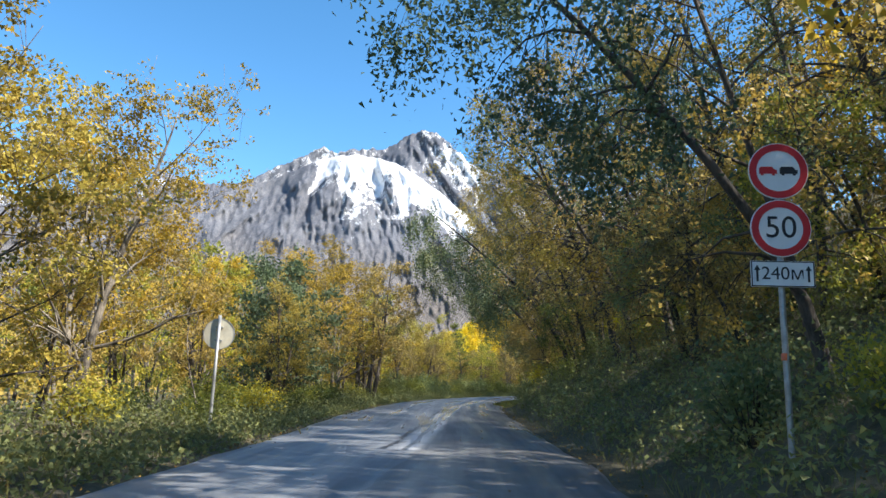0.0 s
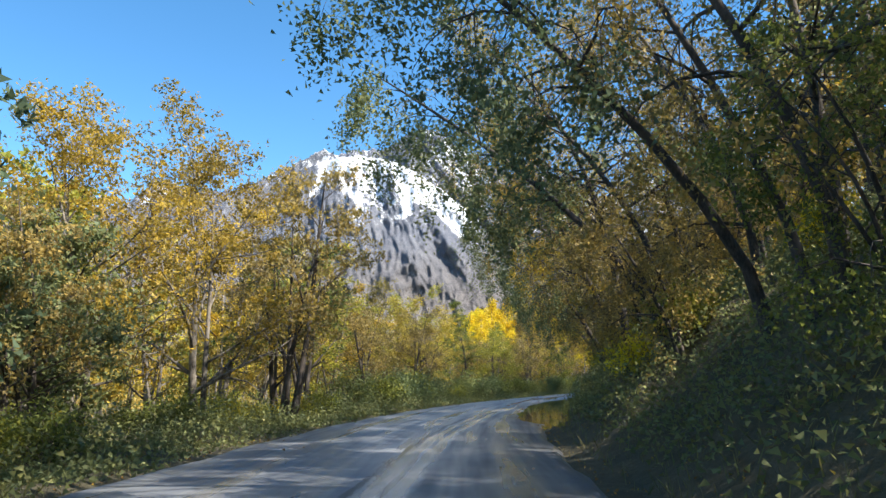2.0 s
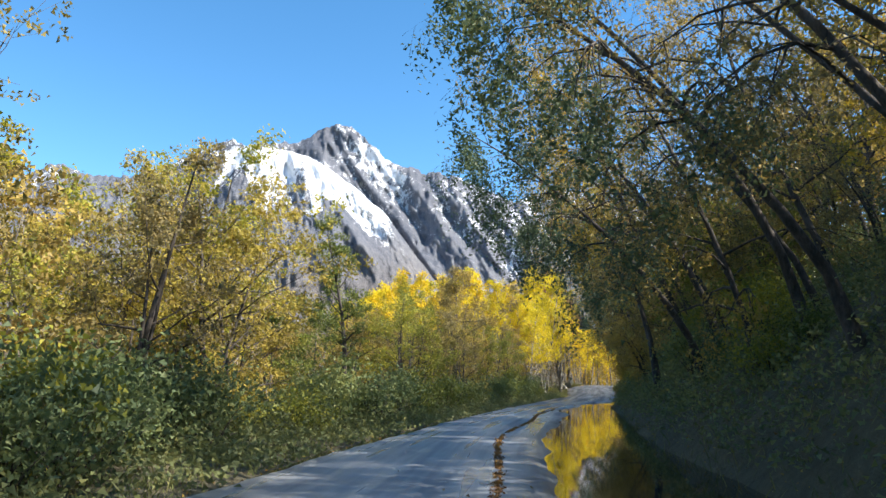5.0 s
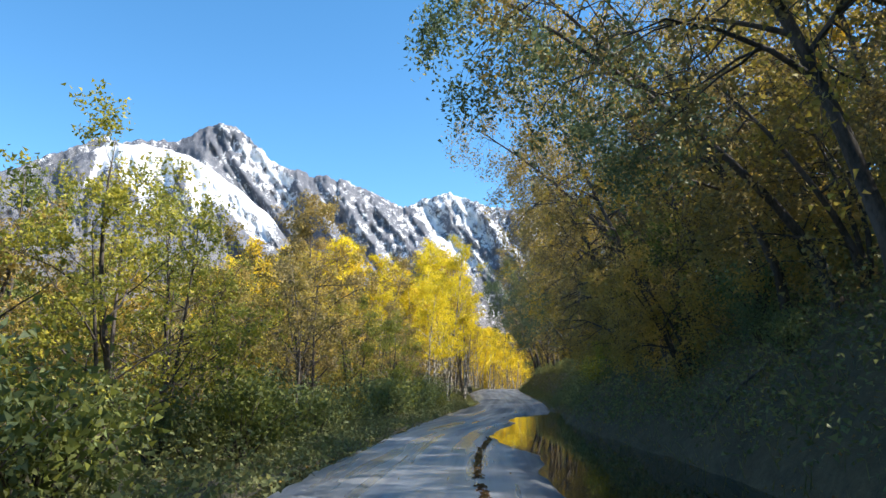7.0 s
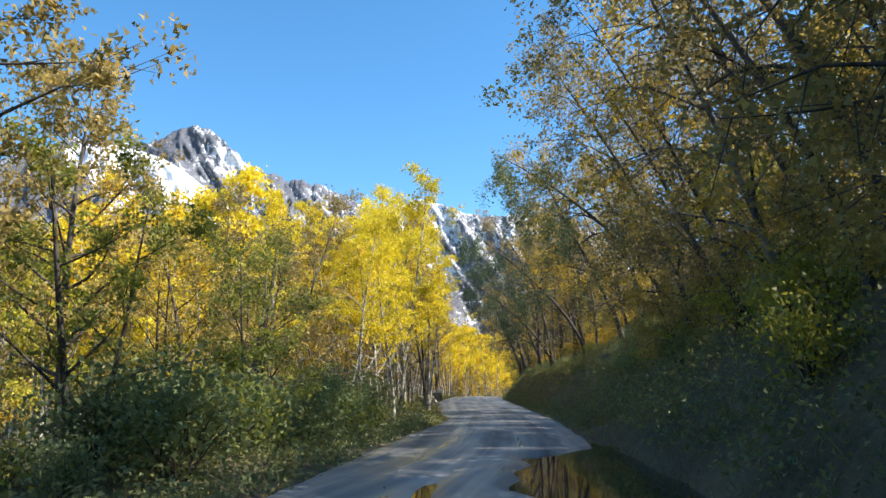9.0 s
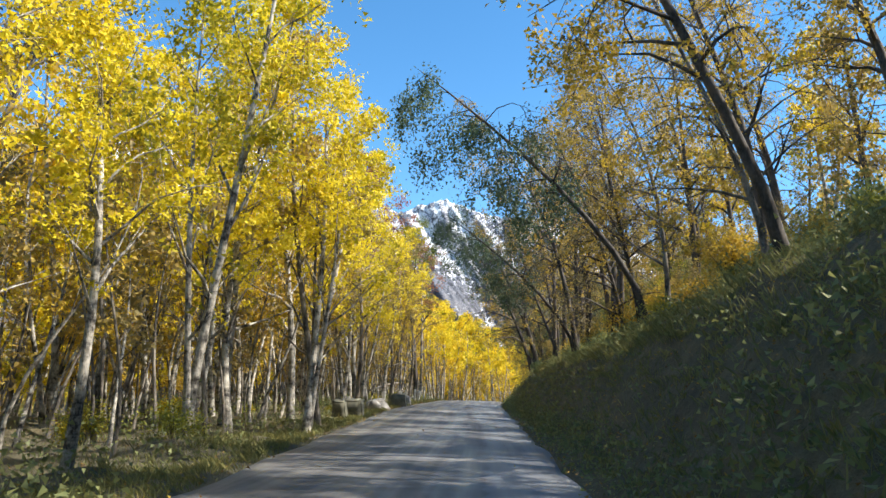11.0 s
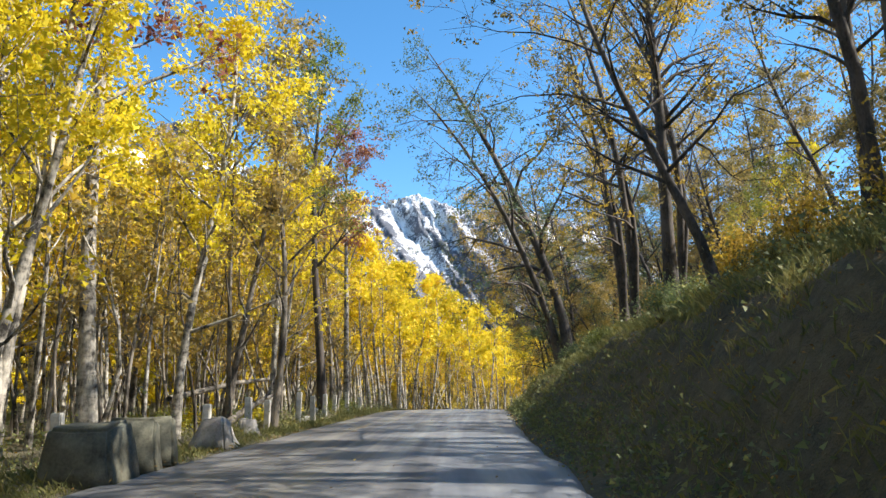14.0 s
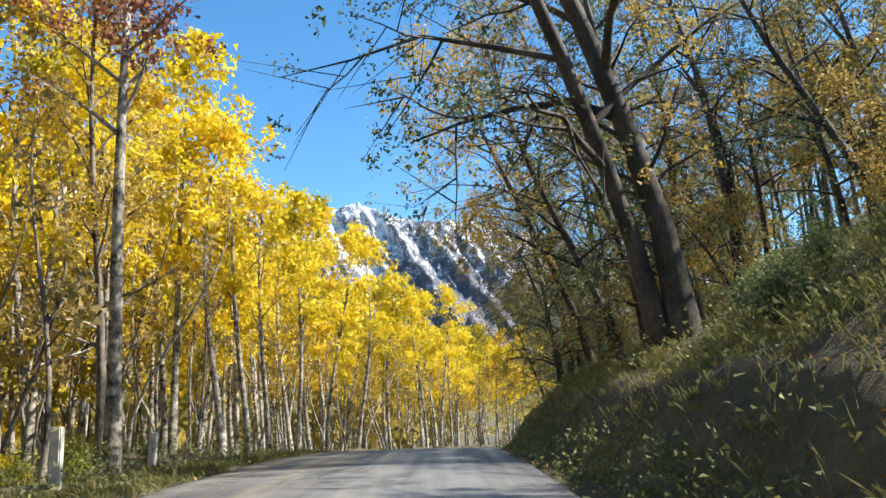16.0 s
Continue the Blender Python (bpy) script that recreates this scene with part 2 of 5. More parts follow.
def rock_and_snow():
    m, nt, p = mat_new("mountain_rock")
    at = nt.nodes.new("ShaderNodeAttribute")
    at.attribute_name = "cover"
    sep = nt.nodes.new("ShaderNodeSeparateColor")
    nt.links.new(at.outputs["Color"], sep.inputs[0])
    a, b = noise_tex(nt, 0.006, 8.0, 0.65, stretch=(0.8, 0.6, 0.7)), noise_tex(nt, 0.035, 6.0, 0.7, stretch=(0.9, 0.7, 0.7))
    c = noise_tex(nt, 0.16, 6.0, 0.8, stretch=(1.0, 0.8, 0.6))
    v = maths(nt, "MULTIPLY_ADD", b, 0.36, maths(nt, "MULTIPLY", a, 0.30))
    v = maths(nt, "MULTIPLY_ADD", c, 0.34, v)
    # the blue in the rock tone stands in for distance haze
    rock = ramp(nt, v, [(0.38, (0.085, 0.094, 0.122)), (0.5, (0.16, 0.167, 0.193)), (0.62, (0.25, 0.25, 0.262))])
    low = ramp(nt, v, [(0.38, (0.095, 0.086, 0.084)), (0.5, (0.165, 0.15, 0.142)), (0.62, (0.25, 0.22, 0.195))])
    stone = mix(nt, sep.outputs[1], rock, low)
    stone = mix(nt, sep.outputs[2], stone, ramp(nt, v, [(0.35, (0.07, 0.06, 0.03)), (0.65, (0.22, 0.17, 0.07))]))
    s = maths(nt, "ADD", maths(nt, "MULTIPLY_ADD", sep.outputs[0], 1.8, -0.46), maths(nt, "MULTIPLY", maths(nt, "SUBTRACT", v, 0.5), 8.0))
    mask = ramp(nt, s, [(0.42, (0, 0, 0)), (0.66, (1, 1, 1))])
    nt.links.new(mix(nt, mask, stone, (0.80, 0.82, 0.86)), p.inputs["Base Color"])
    p.inputs["Roughness"].default_value = 0.85
    p.inputs["Specular IOR Level"].default_value = 0.15
    bump(nt, p, v, 1.0, 20.0)
    return m


ASPHALT, SOIL, WATER, MOUNTAIN = asphalt(), soil(), water(), rock_and_snow()
CONCRETE = plain_mat("weathered_concrete", (0.17, 0.165, 0.12), 0.9, dirt=0.65, scale=3.0, relief=0.02)
STONE = plain_mat("grey_stone", (0.36, 0.34, 0.31), 0.9, dirt=0.5, scale=2.5, relief=0.03)
WHITEWASH = plain_mat("whitewashed_concrete", (0.62, 0.60, 0.55), 0.85, dirt=0.45, scale=5.0, relief=0.008)
GALV = plain_mat("galvanised_steel", (0.42, 0.43, 0.44), 0.5, 0.6, 0.3, 8.0)
SIGN_BACK = plain_mat("sign_back_grey", (0.62, 0.58, 0.46), 0.6, 0.1, 0.2, 5.0)
SIGN_WHITE = plain_mat("sign_white", (0.80, 0.80, 0.80), 0.45, 0.0, 0.06, 5.0)
SIGN_RED = plain_mat("sign_red", (0.62, 0.02, 0.03), 0.45, 0.0, 0.1, 5.0)
SIGN_BLACK = plain_mat("sign_black", (0.02, 0.02, 0.025), 0.5, 0.0, 0.1, 5.0)
ORANGE_BAND = plain_mat("orange_tape", (0.70, 0.16, 0.06), 0.6, 0.0, 0.2, 8.0)
DEADWOOD = BARK["grey"]


# ---- mesh helpers ----
def mesh_of(name, verts, faces, mat, smooth=False):
    me = bpy.data.meshes.new(name)
    me.from_pydata([tuple(v) for v in verts], [], [tuple(f) for f in faces])
    me.materials.append(mat)
    if smooth:
        me.polygons.foreach_set("use_smooth", [True] * len(me.polygons))
    me.update()
    return me


def part(name, mesh, parent=None, label="", m=None):
    ob = new(name, mesh)
    if parent is not None:
        ob.parent = parent
    if m is not None:
        ob.matrix_basis = m
    if label:
        tagged(ob, label)
    return ob


def bm_mesh(name, bm, mat, smooth=False):
    me = bpy.data.meshes.new(name)
    bm.to_mesh(me)
    bm.free()
    me.materials.append(mat)
    if smooth:
        me.polygons.foreach_set("use_smooth", [True] * len(me.polygons))
    return me


class Soup:
    """Vertices and faces gathered for one mesh."""

    def __init__(self):
        self.v, self.f = [], []

    def tube(self, pts, radii, sides):
        base = len(self.v)
        pts = [Vector(p) for p in pts]
        for i, p in enumerate(pts):
            d = (pts[min(i + 1, len(pts) - 1)] - pts[max(i - 1, 0)]).normalized()
            a = d.cross(Vector((0.31, 0.95, 0.05))).normalized()
            b = d.cross(a)
            for k in range(sides):
                w = 2 * math.pi * k / sides
                self.v.append(p + (a * math.cos(w) + b * math.sin(w)) * radii[i])
        for i in range(len(pts) - 1):
            for k in range(sides):
                k2 = (k + 1) % sides
                self.f.append((base + i * sides + k, base + i * sides + k2, base + (i + 1) * sides + k2, base + (i + 1) * sides + k))
        self.f.append(tuple(base + (len(pts) - 1) * sides + k for k in range(sides)))

    def leaves(self, centres, sizes, rng, flat=0.0, long=1.3):
        """Small pointed leaves, turned at random."""
        n = len(centres)
        if n == 0:
            return
        a = rng.normal(size=(n, 3))
        a[:, 2] *= 1 - flat
        a /= np.linalg.norm(a, axis=1)[:, None]
        b = np.cross(a, rng.normal(size=(n, 3)))
        b /= np.linalg.norm(b, axis=1)[:, None] + 1e-9
        c = np.cross(a, b)
        s = np.asarray(sizes)[:, None]
        bend = rng.uniform(-0.25, 0.25, (n, 1))
        q = np.stack([centres - a * s * long * 0.5, centres + a * s * bend + b * s * 0.6, centres + a * s * long * 0.5 - b * s * 0.4], 1)
        base = len(self.v)
        self.v.extend(q.reshape(-1, 3).tolist())
        self.f.extend([(base + 3 * i, base + 3 * i + 1, base + 3 * i + 2) for i in range(n)])


# ---- road line and terrain ----
BEND_Y = (-60, 0, 10, 25, 36, 50, 60, 70, 80, 90, 95, 107, 118, 122, 135, 150, 165, 180, 200, 215, 240, 270)
BEND = (0.100, 0.115, 0.046, -0.004, 0.025, 0.113, 0.167, 0.222, 0.316, 0.332, 0.360, 0.563, 0.385, 0.374, 0.341, 0.302, 0.334, 0.369, 0.420, 0.500, 0.700, 0.950)
EDGE_Y = (-60, 0, 25, 45, 52, 60, 76, 92, 100, 107, 113, 120, 127, 140, 160, 186, 230)
EDGE_L = (-4.2, -4.4, -4.8, -4.2, -4.0, -3.6, -2.7, -2.75, -2.95, -4.0, -4.6, -4.5, -3.7, -4.4, -4.8, -4.1, -4.0)
EDGE_R = (2.2, 1.7, 1.8, 2.2, 2.7, 2.9, 3.2, 3.3, 2.7, 1.5, 0.9, 1.0, 1.2, 1.2, 1.8, 2.0, 2.3)
_gy = np.arange(-200, 600.5, 0.5)
_gs = np.interp(_gy, BEND_Y, BEND)
_gx = np.concatenate([[0], np.cumsum((_gs[1:] + _gs[:-1]) * 0.25)])
_gx -= np.interp(0, _gy, _gx)


def line_x(y):
    y = np.asarray(y, float)
    return np.interp(y, _gy, _gx) + np.clip(y - 600, 0, None) * BEND[-1] + np.clip(y + 200, None, 0) * BEND[0]


def line_turn(y):
    return np.arctan(np.interp(y, BEND_Y, BEND))


def road_z(y):
    y = np.asarray(y, float)
    z = 0.02 * np.where(y > 118, y - 110, np.where(y > 102, (y - 102) ** 2 / 32, 0))
    return z - 0.002 * np.clip(y - 186, 0, 20) ** 2 - 0.08 * np.clip(y - 206, 0, 74) - 0.02 * np.clip(y - 280, 0, None)


def edge_l(y):
    return np.interp(y, EDGE_Y, EDGE_L)


def edge_r(y):
    return np.interp(y, EDGE_Y, EDGE_R)


def rise(y, l):
    """Height of the land over the road's level, without roughness."""
    y, l = np.asarray(y, float), np.asarray(l, float)
    r = np.clip(l - edge_r(y) - np.interp(y, (0, 20, 60), (0.9, 0.7, 0.5)), 0, None)
    q = np.clip(edge_l(y) - l - 0.8, 0, None)
    top = np.interp(y, (0, 60, 110, 130, 145, 172, 184, 215, 260), (2.2, 2.6, 3.0, 3.1, 2.6, 2.4, 1.5, 1.5, 1.6))
    steep = np.interp(y, (0, 14, 40, 120, 145), (0.5, 0.65, 0.95, 1.1, 1.4))
    ledge = np.interp(y, (110, 130, 145, 172, 184, 205, 225), (0.6, 0.5, 0.36, 0.38, 0.5, 0.5, 0.6))
    k = top / steep
    cut = np.where(r < k, r * steep, top + ledge * np.clip(r - k, 0, 13) + 0.55 * np.clip(r - k - 13, 0, None))
    cut = np.where(r > 45, top + ledge * 13 + 0.55 * (32 - k) + 0.25 * (r - 45), cut)
    cut = np.minimum(cut, 120)
    left = -0.02 * np.clip(q, 0, 12) - 0.12 * np.clip(q - 12, 0, 30)
    return cut + left


def place(y, l):
    y, l = np.asarray(y, float), np.asarray(l, float)
    th = line_turn(y)
    near = np.clip(l, -60, 60)
    x = line_x(y) + near * np.cos(th) + (l - near) * math.cos(0.35)
    return x, y - near * np.sin(th) - (l - near) * math.sin(0.35)


def flood(y, l):
    """How far the flooded hollow lies below the road's level."""
    wob = 0.35 * np.sin(y * 0.55) + 0.22 * np.sin(y * 1.31 + 1) + 0.15 * np.sin(y * 2.7 + 2)
    inner = np.interp(y, (45, 49, 56, 62, 70, 76, 86, 92.5, 96, 100, 105, 110, 113, 117), (2.4, 1.3, 1.0, 0.9, 0.7, 0.8, 0.9, 0.95, 0.1, -0.1, -0.5, -1.0, -0.7, 0.9)) + wob * np.interp(y, (70, 95, 103, 108), (0.25, 0.25, 0.6, 0.8))
    a = np.clip((l - inner) / 0.4, 0, 1) * np.clip((y - 46) / 3, 0, 1) * np.clip((118 - y) / 5, 0, 1)
    for y0, l0, ry, rl in ((104.5, -1.3, 2.6, 0.25), (107.5, -1.9, 2.2, 0.3)):
        a = np.maximum(a, np.clip(0.9 * np.exp(-(((y - y0) / ry) ** 2) - ((l - l0 - 0.25 * wob) / rl) ** 2), 0, 1))
    return 0.13 * a


def rough_land(x, y, k=1.0):
    return k * (0.32 * noise.noise((x * 0.35, y * 0.35, 3.1)) + 0.22 * noise.noise((x * 0.95, y * 0.95, 7.7)) + 0.09 * noise.noise((x * 2.6, y * 2.6, 1.7)))


def land_z(y, l, rough=True):
    z = float(road_z(y) + rise(y, l))
    out = max(float(l - edge_r(y)), float(edge_l(y) - l))
    if rough and out > -0.4:
        x, yy = place(y, l)
        z += rough_land(float(x), float(yy), min(1.0, max(0.0, (out - 0.1) / 1.5)) * (1 if abs(l) < 60 else 3))
    z -= float(flood(y, min(l, 3.6))) if l < 4.2 else 0.0
    if out < 0.25:
        z -= 0.09 * min(1, (0.25 - out) / 0.5)
    return z


def at(y, l, sink=0.0):
    x, yy = place(y, l)
    return Vector((float(x), float(yy), land_z(y, l) - sink))


def grid_faces(rows, cols):
    return [(i * cols + j, i * cols + j + 1, (i + 1) * cols + j + 1, (i + 1) * cols + j) for i in range(rows - 1) for j in range(cols - 1)]


def build_ground():
    ys = [-2600, -1200, -600, -300, -150, -90, -60, -45] + list(np.arange(-34, 12, 1.0)) + list(np.arange(12, 206, 0.6)) + list(np.arange(206, 300, 1.6)) + [310, 325, 345, 380, 430, 520, 700, 1000, 1500, 2300, 3600]
    ls = [-3200, -2000, -1200, -700, -400, -250, -160, -110, -80, -62, -50, -42, -36, -31, -27, -24] + list(np.arange(-22, -8, 1.0)) + list(np.arange(-8, 9, 0.35)) + list(np.arange(9, 20, 0.8)) + [21, 23, 25.5, 28, 31, 35, 40, 46, 54, 64, 80, 110, 160, 240, 400, 700, 1200, 2000, 3200]
    verts = []
    for y in ys:
        for l in ls:
            x, yy = place(y, l)
            verts.append((float(x), float(yy), land_z(float(y), float(l))))
    ob = part("ground", mesh_of("ground", verts, grid_faces(len(ys), len(ls)), SOIL, True))
    tagged(ob, "leaf-littered forest floor rising to a cut bank", "ground", kind="structure")


def build_road():
    ys = list(np.arange(-40, 60, 1.0)) + list(np.arange(60, 120, 0.3)) + list(np.arange(120, 300, 0.9))
    cols = 36
    verts, uvs = [], []
    for y in ys:
        a, b = float(edge_l(y)), float(edge_r(y))
        a += 0.22 * noise.noise((y * 0.35, 1.0, 0)) + 0.10 * noise.noise((y * 1.7, 2.0, 0))
        b += 0.22 * noise.noise((y * 0.35, 5.0, 0)) + 0.10 * noise.noise((y * 1.7, 6.0, 0))
        for j in range(cols):
            u = j / (cols - 1)
            l = a + (b - a) * u
            x, yy = place(y, l)
            z = float(road_z(y)) + 0.02 + 0.05 * (1 - (2 * u - 1) ** 2) - float(flood(y, l))
            z += 0.010 * noise.noise((float(x) * 0.9, float(yy) * 0.9, 0)) + 0.005 * noise.noise((float(x) * 3, float(yy) * 3, 4))
            if j in (0, cols - 1):
                z -= 0.10
            verts.append((float(x), float(yy), z))
            uvs.append((l, y))
    me = mesh_of("road", verts, grid_faces(len(ys), cols), ASPHALT, True)
    layer = me.uv_layers.new(name="UVMap")
    idx = np.empty(len(me.loops), dtype=np.int32)
    me.loops.foreach_get("vertex_index", idx)
    layer.data.foreach_set("uv", np.array(uvs, dtype=np.float32)[idx].ravel())
    tagged(part("road", me), "worn grey asphalt road with patched wheel tracks", "road", kind="structure")


def build_puddle():
    ys = list(np.arange(45, 118, 1.0))
    verts = []
    for y in ys:
        for l in np.linspace(-3.2, 4.3, 16):
            x, yy = place(y, l)
            verts.append((float(x), float(yy), -0.022 + max(0.0, float(road_z(y)))))
    ob = part("puddle", mesh_of("puddle", verts, grid_faces(len(ys), 16), WATER, True))
    tagged(ob, "long still muddy puddle over the flooded lane", "water", kind="structure")


build_ground()
build_road()
build_puddle()

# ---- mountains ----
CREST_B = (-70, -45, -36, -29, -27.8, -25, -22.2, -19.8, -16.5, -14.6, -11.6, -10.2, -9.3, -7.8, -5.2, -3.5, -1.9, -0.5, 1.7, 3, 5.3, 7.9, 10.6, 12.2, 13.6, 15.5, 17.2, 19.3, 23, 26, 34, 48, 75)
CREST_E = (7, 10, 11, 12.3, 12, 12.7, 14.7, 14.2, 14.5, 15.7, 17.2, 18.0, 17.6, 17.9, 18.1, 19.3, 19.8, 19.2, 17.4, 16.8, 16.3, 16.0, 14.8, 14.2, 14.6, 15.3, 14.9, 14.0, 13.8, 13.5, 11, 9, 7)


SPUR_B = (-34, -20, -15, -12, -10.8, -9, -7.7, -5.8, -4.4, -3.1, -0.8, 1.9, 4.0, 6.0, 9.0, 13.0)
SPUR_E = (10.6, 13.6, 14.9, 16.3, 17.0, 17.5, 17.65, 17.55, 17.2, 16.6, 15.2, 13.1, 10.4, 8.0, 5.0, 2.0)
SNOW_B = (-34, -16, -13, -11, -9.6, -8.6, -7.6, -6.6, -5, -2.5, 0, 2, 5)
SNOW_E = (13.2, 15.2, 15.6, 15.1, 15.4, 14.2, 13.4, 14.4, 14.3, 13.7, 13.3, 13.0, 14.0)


def ridged(q, e, f, seed, octaves=4):
    """Sharp-crested relief, about -1 to 1."""
    return noise.ridged_multi_fractal((q * f + seed, 1.7 * seed, e * f * 0.22), 0.9, 2.1, octaves, 1.0, 2.0) - 1.0


def mountain_sheet(bearings, rows, crest, near, far, relief, cover_of):
    """A slope from the valley floor to its crest, with its back side; relief and cover follow bearing and height."""
    verts, cover = [], []
    for b in bearings:
        top = crest(b)
        for k in range(rows + 3):
            v = min(1.0, k / (rows - 1))
            e = -1.0 + (top + 1.0) * v
            back = max(0, k - rows + 1)
            push, q = relief(b, e, top - e)
            r = near + (far - near) * v ** 0.9 - push * min(1.0, 0.25 + v * 3) * min(1.0, 0.25 + (top - e) * 0.6) + back * 160
            h = r * math.tan(radians(e)) - back * 130
            verts.append((10 + r * math.sin(radians(b)), 80 + r * math.cos(radians(b)), h))
            snow, low = cover_of(b, e, top - e, q)
            cover.append((min(1, max(0, 0.3 + 0.5 * snow)), min(1, max(0, low)), min(1, max(0, (4.0 - e) / 3.0)), 1))
    me = mesh_of("mountain", verts, [f[::-1] for f in grid_faces(len(bearings), rows + 3)], MOUNTAIN, True)
    col = me.color_attributes.new("cover", "FLOAT_COLOR", "POINT")
    col.data.foreach_set("color", np.array(cover, dtype=np.float32).ravel())
    return me


def build_mountains():
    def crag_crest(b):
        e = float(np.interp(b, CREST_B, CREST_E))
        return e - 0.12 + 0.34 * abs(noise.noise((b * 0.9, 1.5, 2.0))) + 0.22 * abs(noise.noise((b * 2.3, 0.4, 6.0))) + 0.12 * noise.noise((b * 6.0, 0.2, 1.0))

    def crag_relief(b, e, d):
        lean = b + (0.75 * (e - 16) if b > -3 else -0.55 * (e - 16))
        big, rib, fine = ridged(lean, e, 0.16, 2.3, 2), ridged(lean, e, 0.45, 5.1), ridged(b, e * 3, 1.3, 8.4, 3)
        return 110 * big + 58 * rib + 24 * fine, rib + 0.6 * big

    def crag_cover(b, e, d, q):
        reach = float(np.interp(b, (-30, -12, -4, -1.5, 2.5, 5, 9, 12.5, 14, 18, 24), (0.10, 0.10, 0.22, 0.42, 0.46, 0.36, 0.34, 0.50, 0.60, 0.55, 0.5)))
        ledge = 0.30 * math.exp(-((d - 0.9) / 0.5) ** 2) if -1.6 < b < 3.2 else 0.0
        return reach - 0.06 + ledge - 0.34 * q - 0.085 * max(0.0, d - 1.0), (9.0 - e) / 6.0

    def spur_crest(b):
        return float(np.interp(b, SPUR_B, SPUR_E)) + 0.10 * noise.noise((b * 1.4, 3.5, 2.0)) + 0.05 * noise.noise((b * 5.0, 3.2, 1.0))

    def spur_relief(b, e, d):
        q = (b + 7.3) / (0.75 + 0.16 * max(0.0, 19.0 - e)) + 0.10 * noise.noise((b, e, 0.0))
        big, rib, fine = ridged(q, e, 0.42, 3.7, 2), ridged(q, e, 1.1, 6.1), ridged(b, e * 2, 1.5, 9.4, 3)
        return 80 * big + 40 * rib + 16 * fine, rib + 0.5 * big

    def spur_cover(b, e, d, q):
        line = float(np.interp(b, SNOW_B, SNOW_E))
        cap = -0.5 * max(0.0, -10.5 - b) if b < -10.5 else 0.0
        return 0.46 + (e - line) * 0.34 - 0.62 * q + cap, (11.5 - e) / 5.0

    wide = list(np.arange(-62, -34, 0.5)) + list(np.arange(-34, 30, 0.11)) + list(np.arange(30, 66, 0.5))
    root = new("mountain_backdrop")
    tagged(root, "grey rocky mountain ridge with fresh snow", "mountain", kind="structure")
    part("ridge", mountain_sheet(wide, 110, crag_crest, 2250.0, 3100.0, crag_relief, crag_cover), root, "jagged rock ridge tinted blue as distance haze, with snow in its gullies")
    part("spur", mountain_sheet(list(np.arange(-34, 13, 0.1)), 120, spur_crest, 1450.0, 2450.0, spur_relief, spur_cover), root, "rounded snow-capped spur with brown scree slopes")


build_mountains()


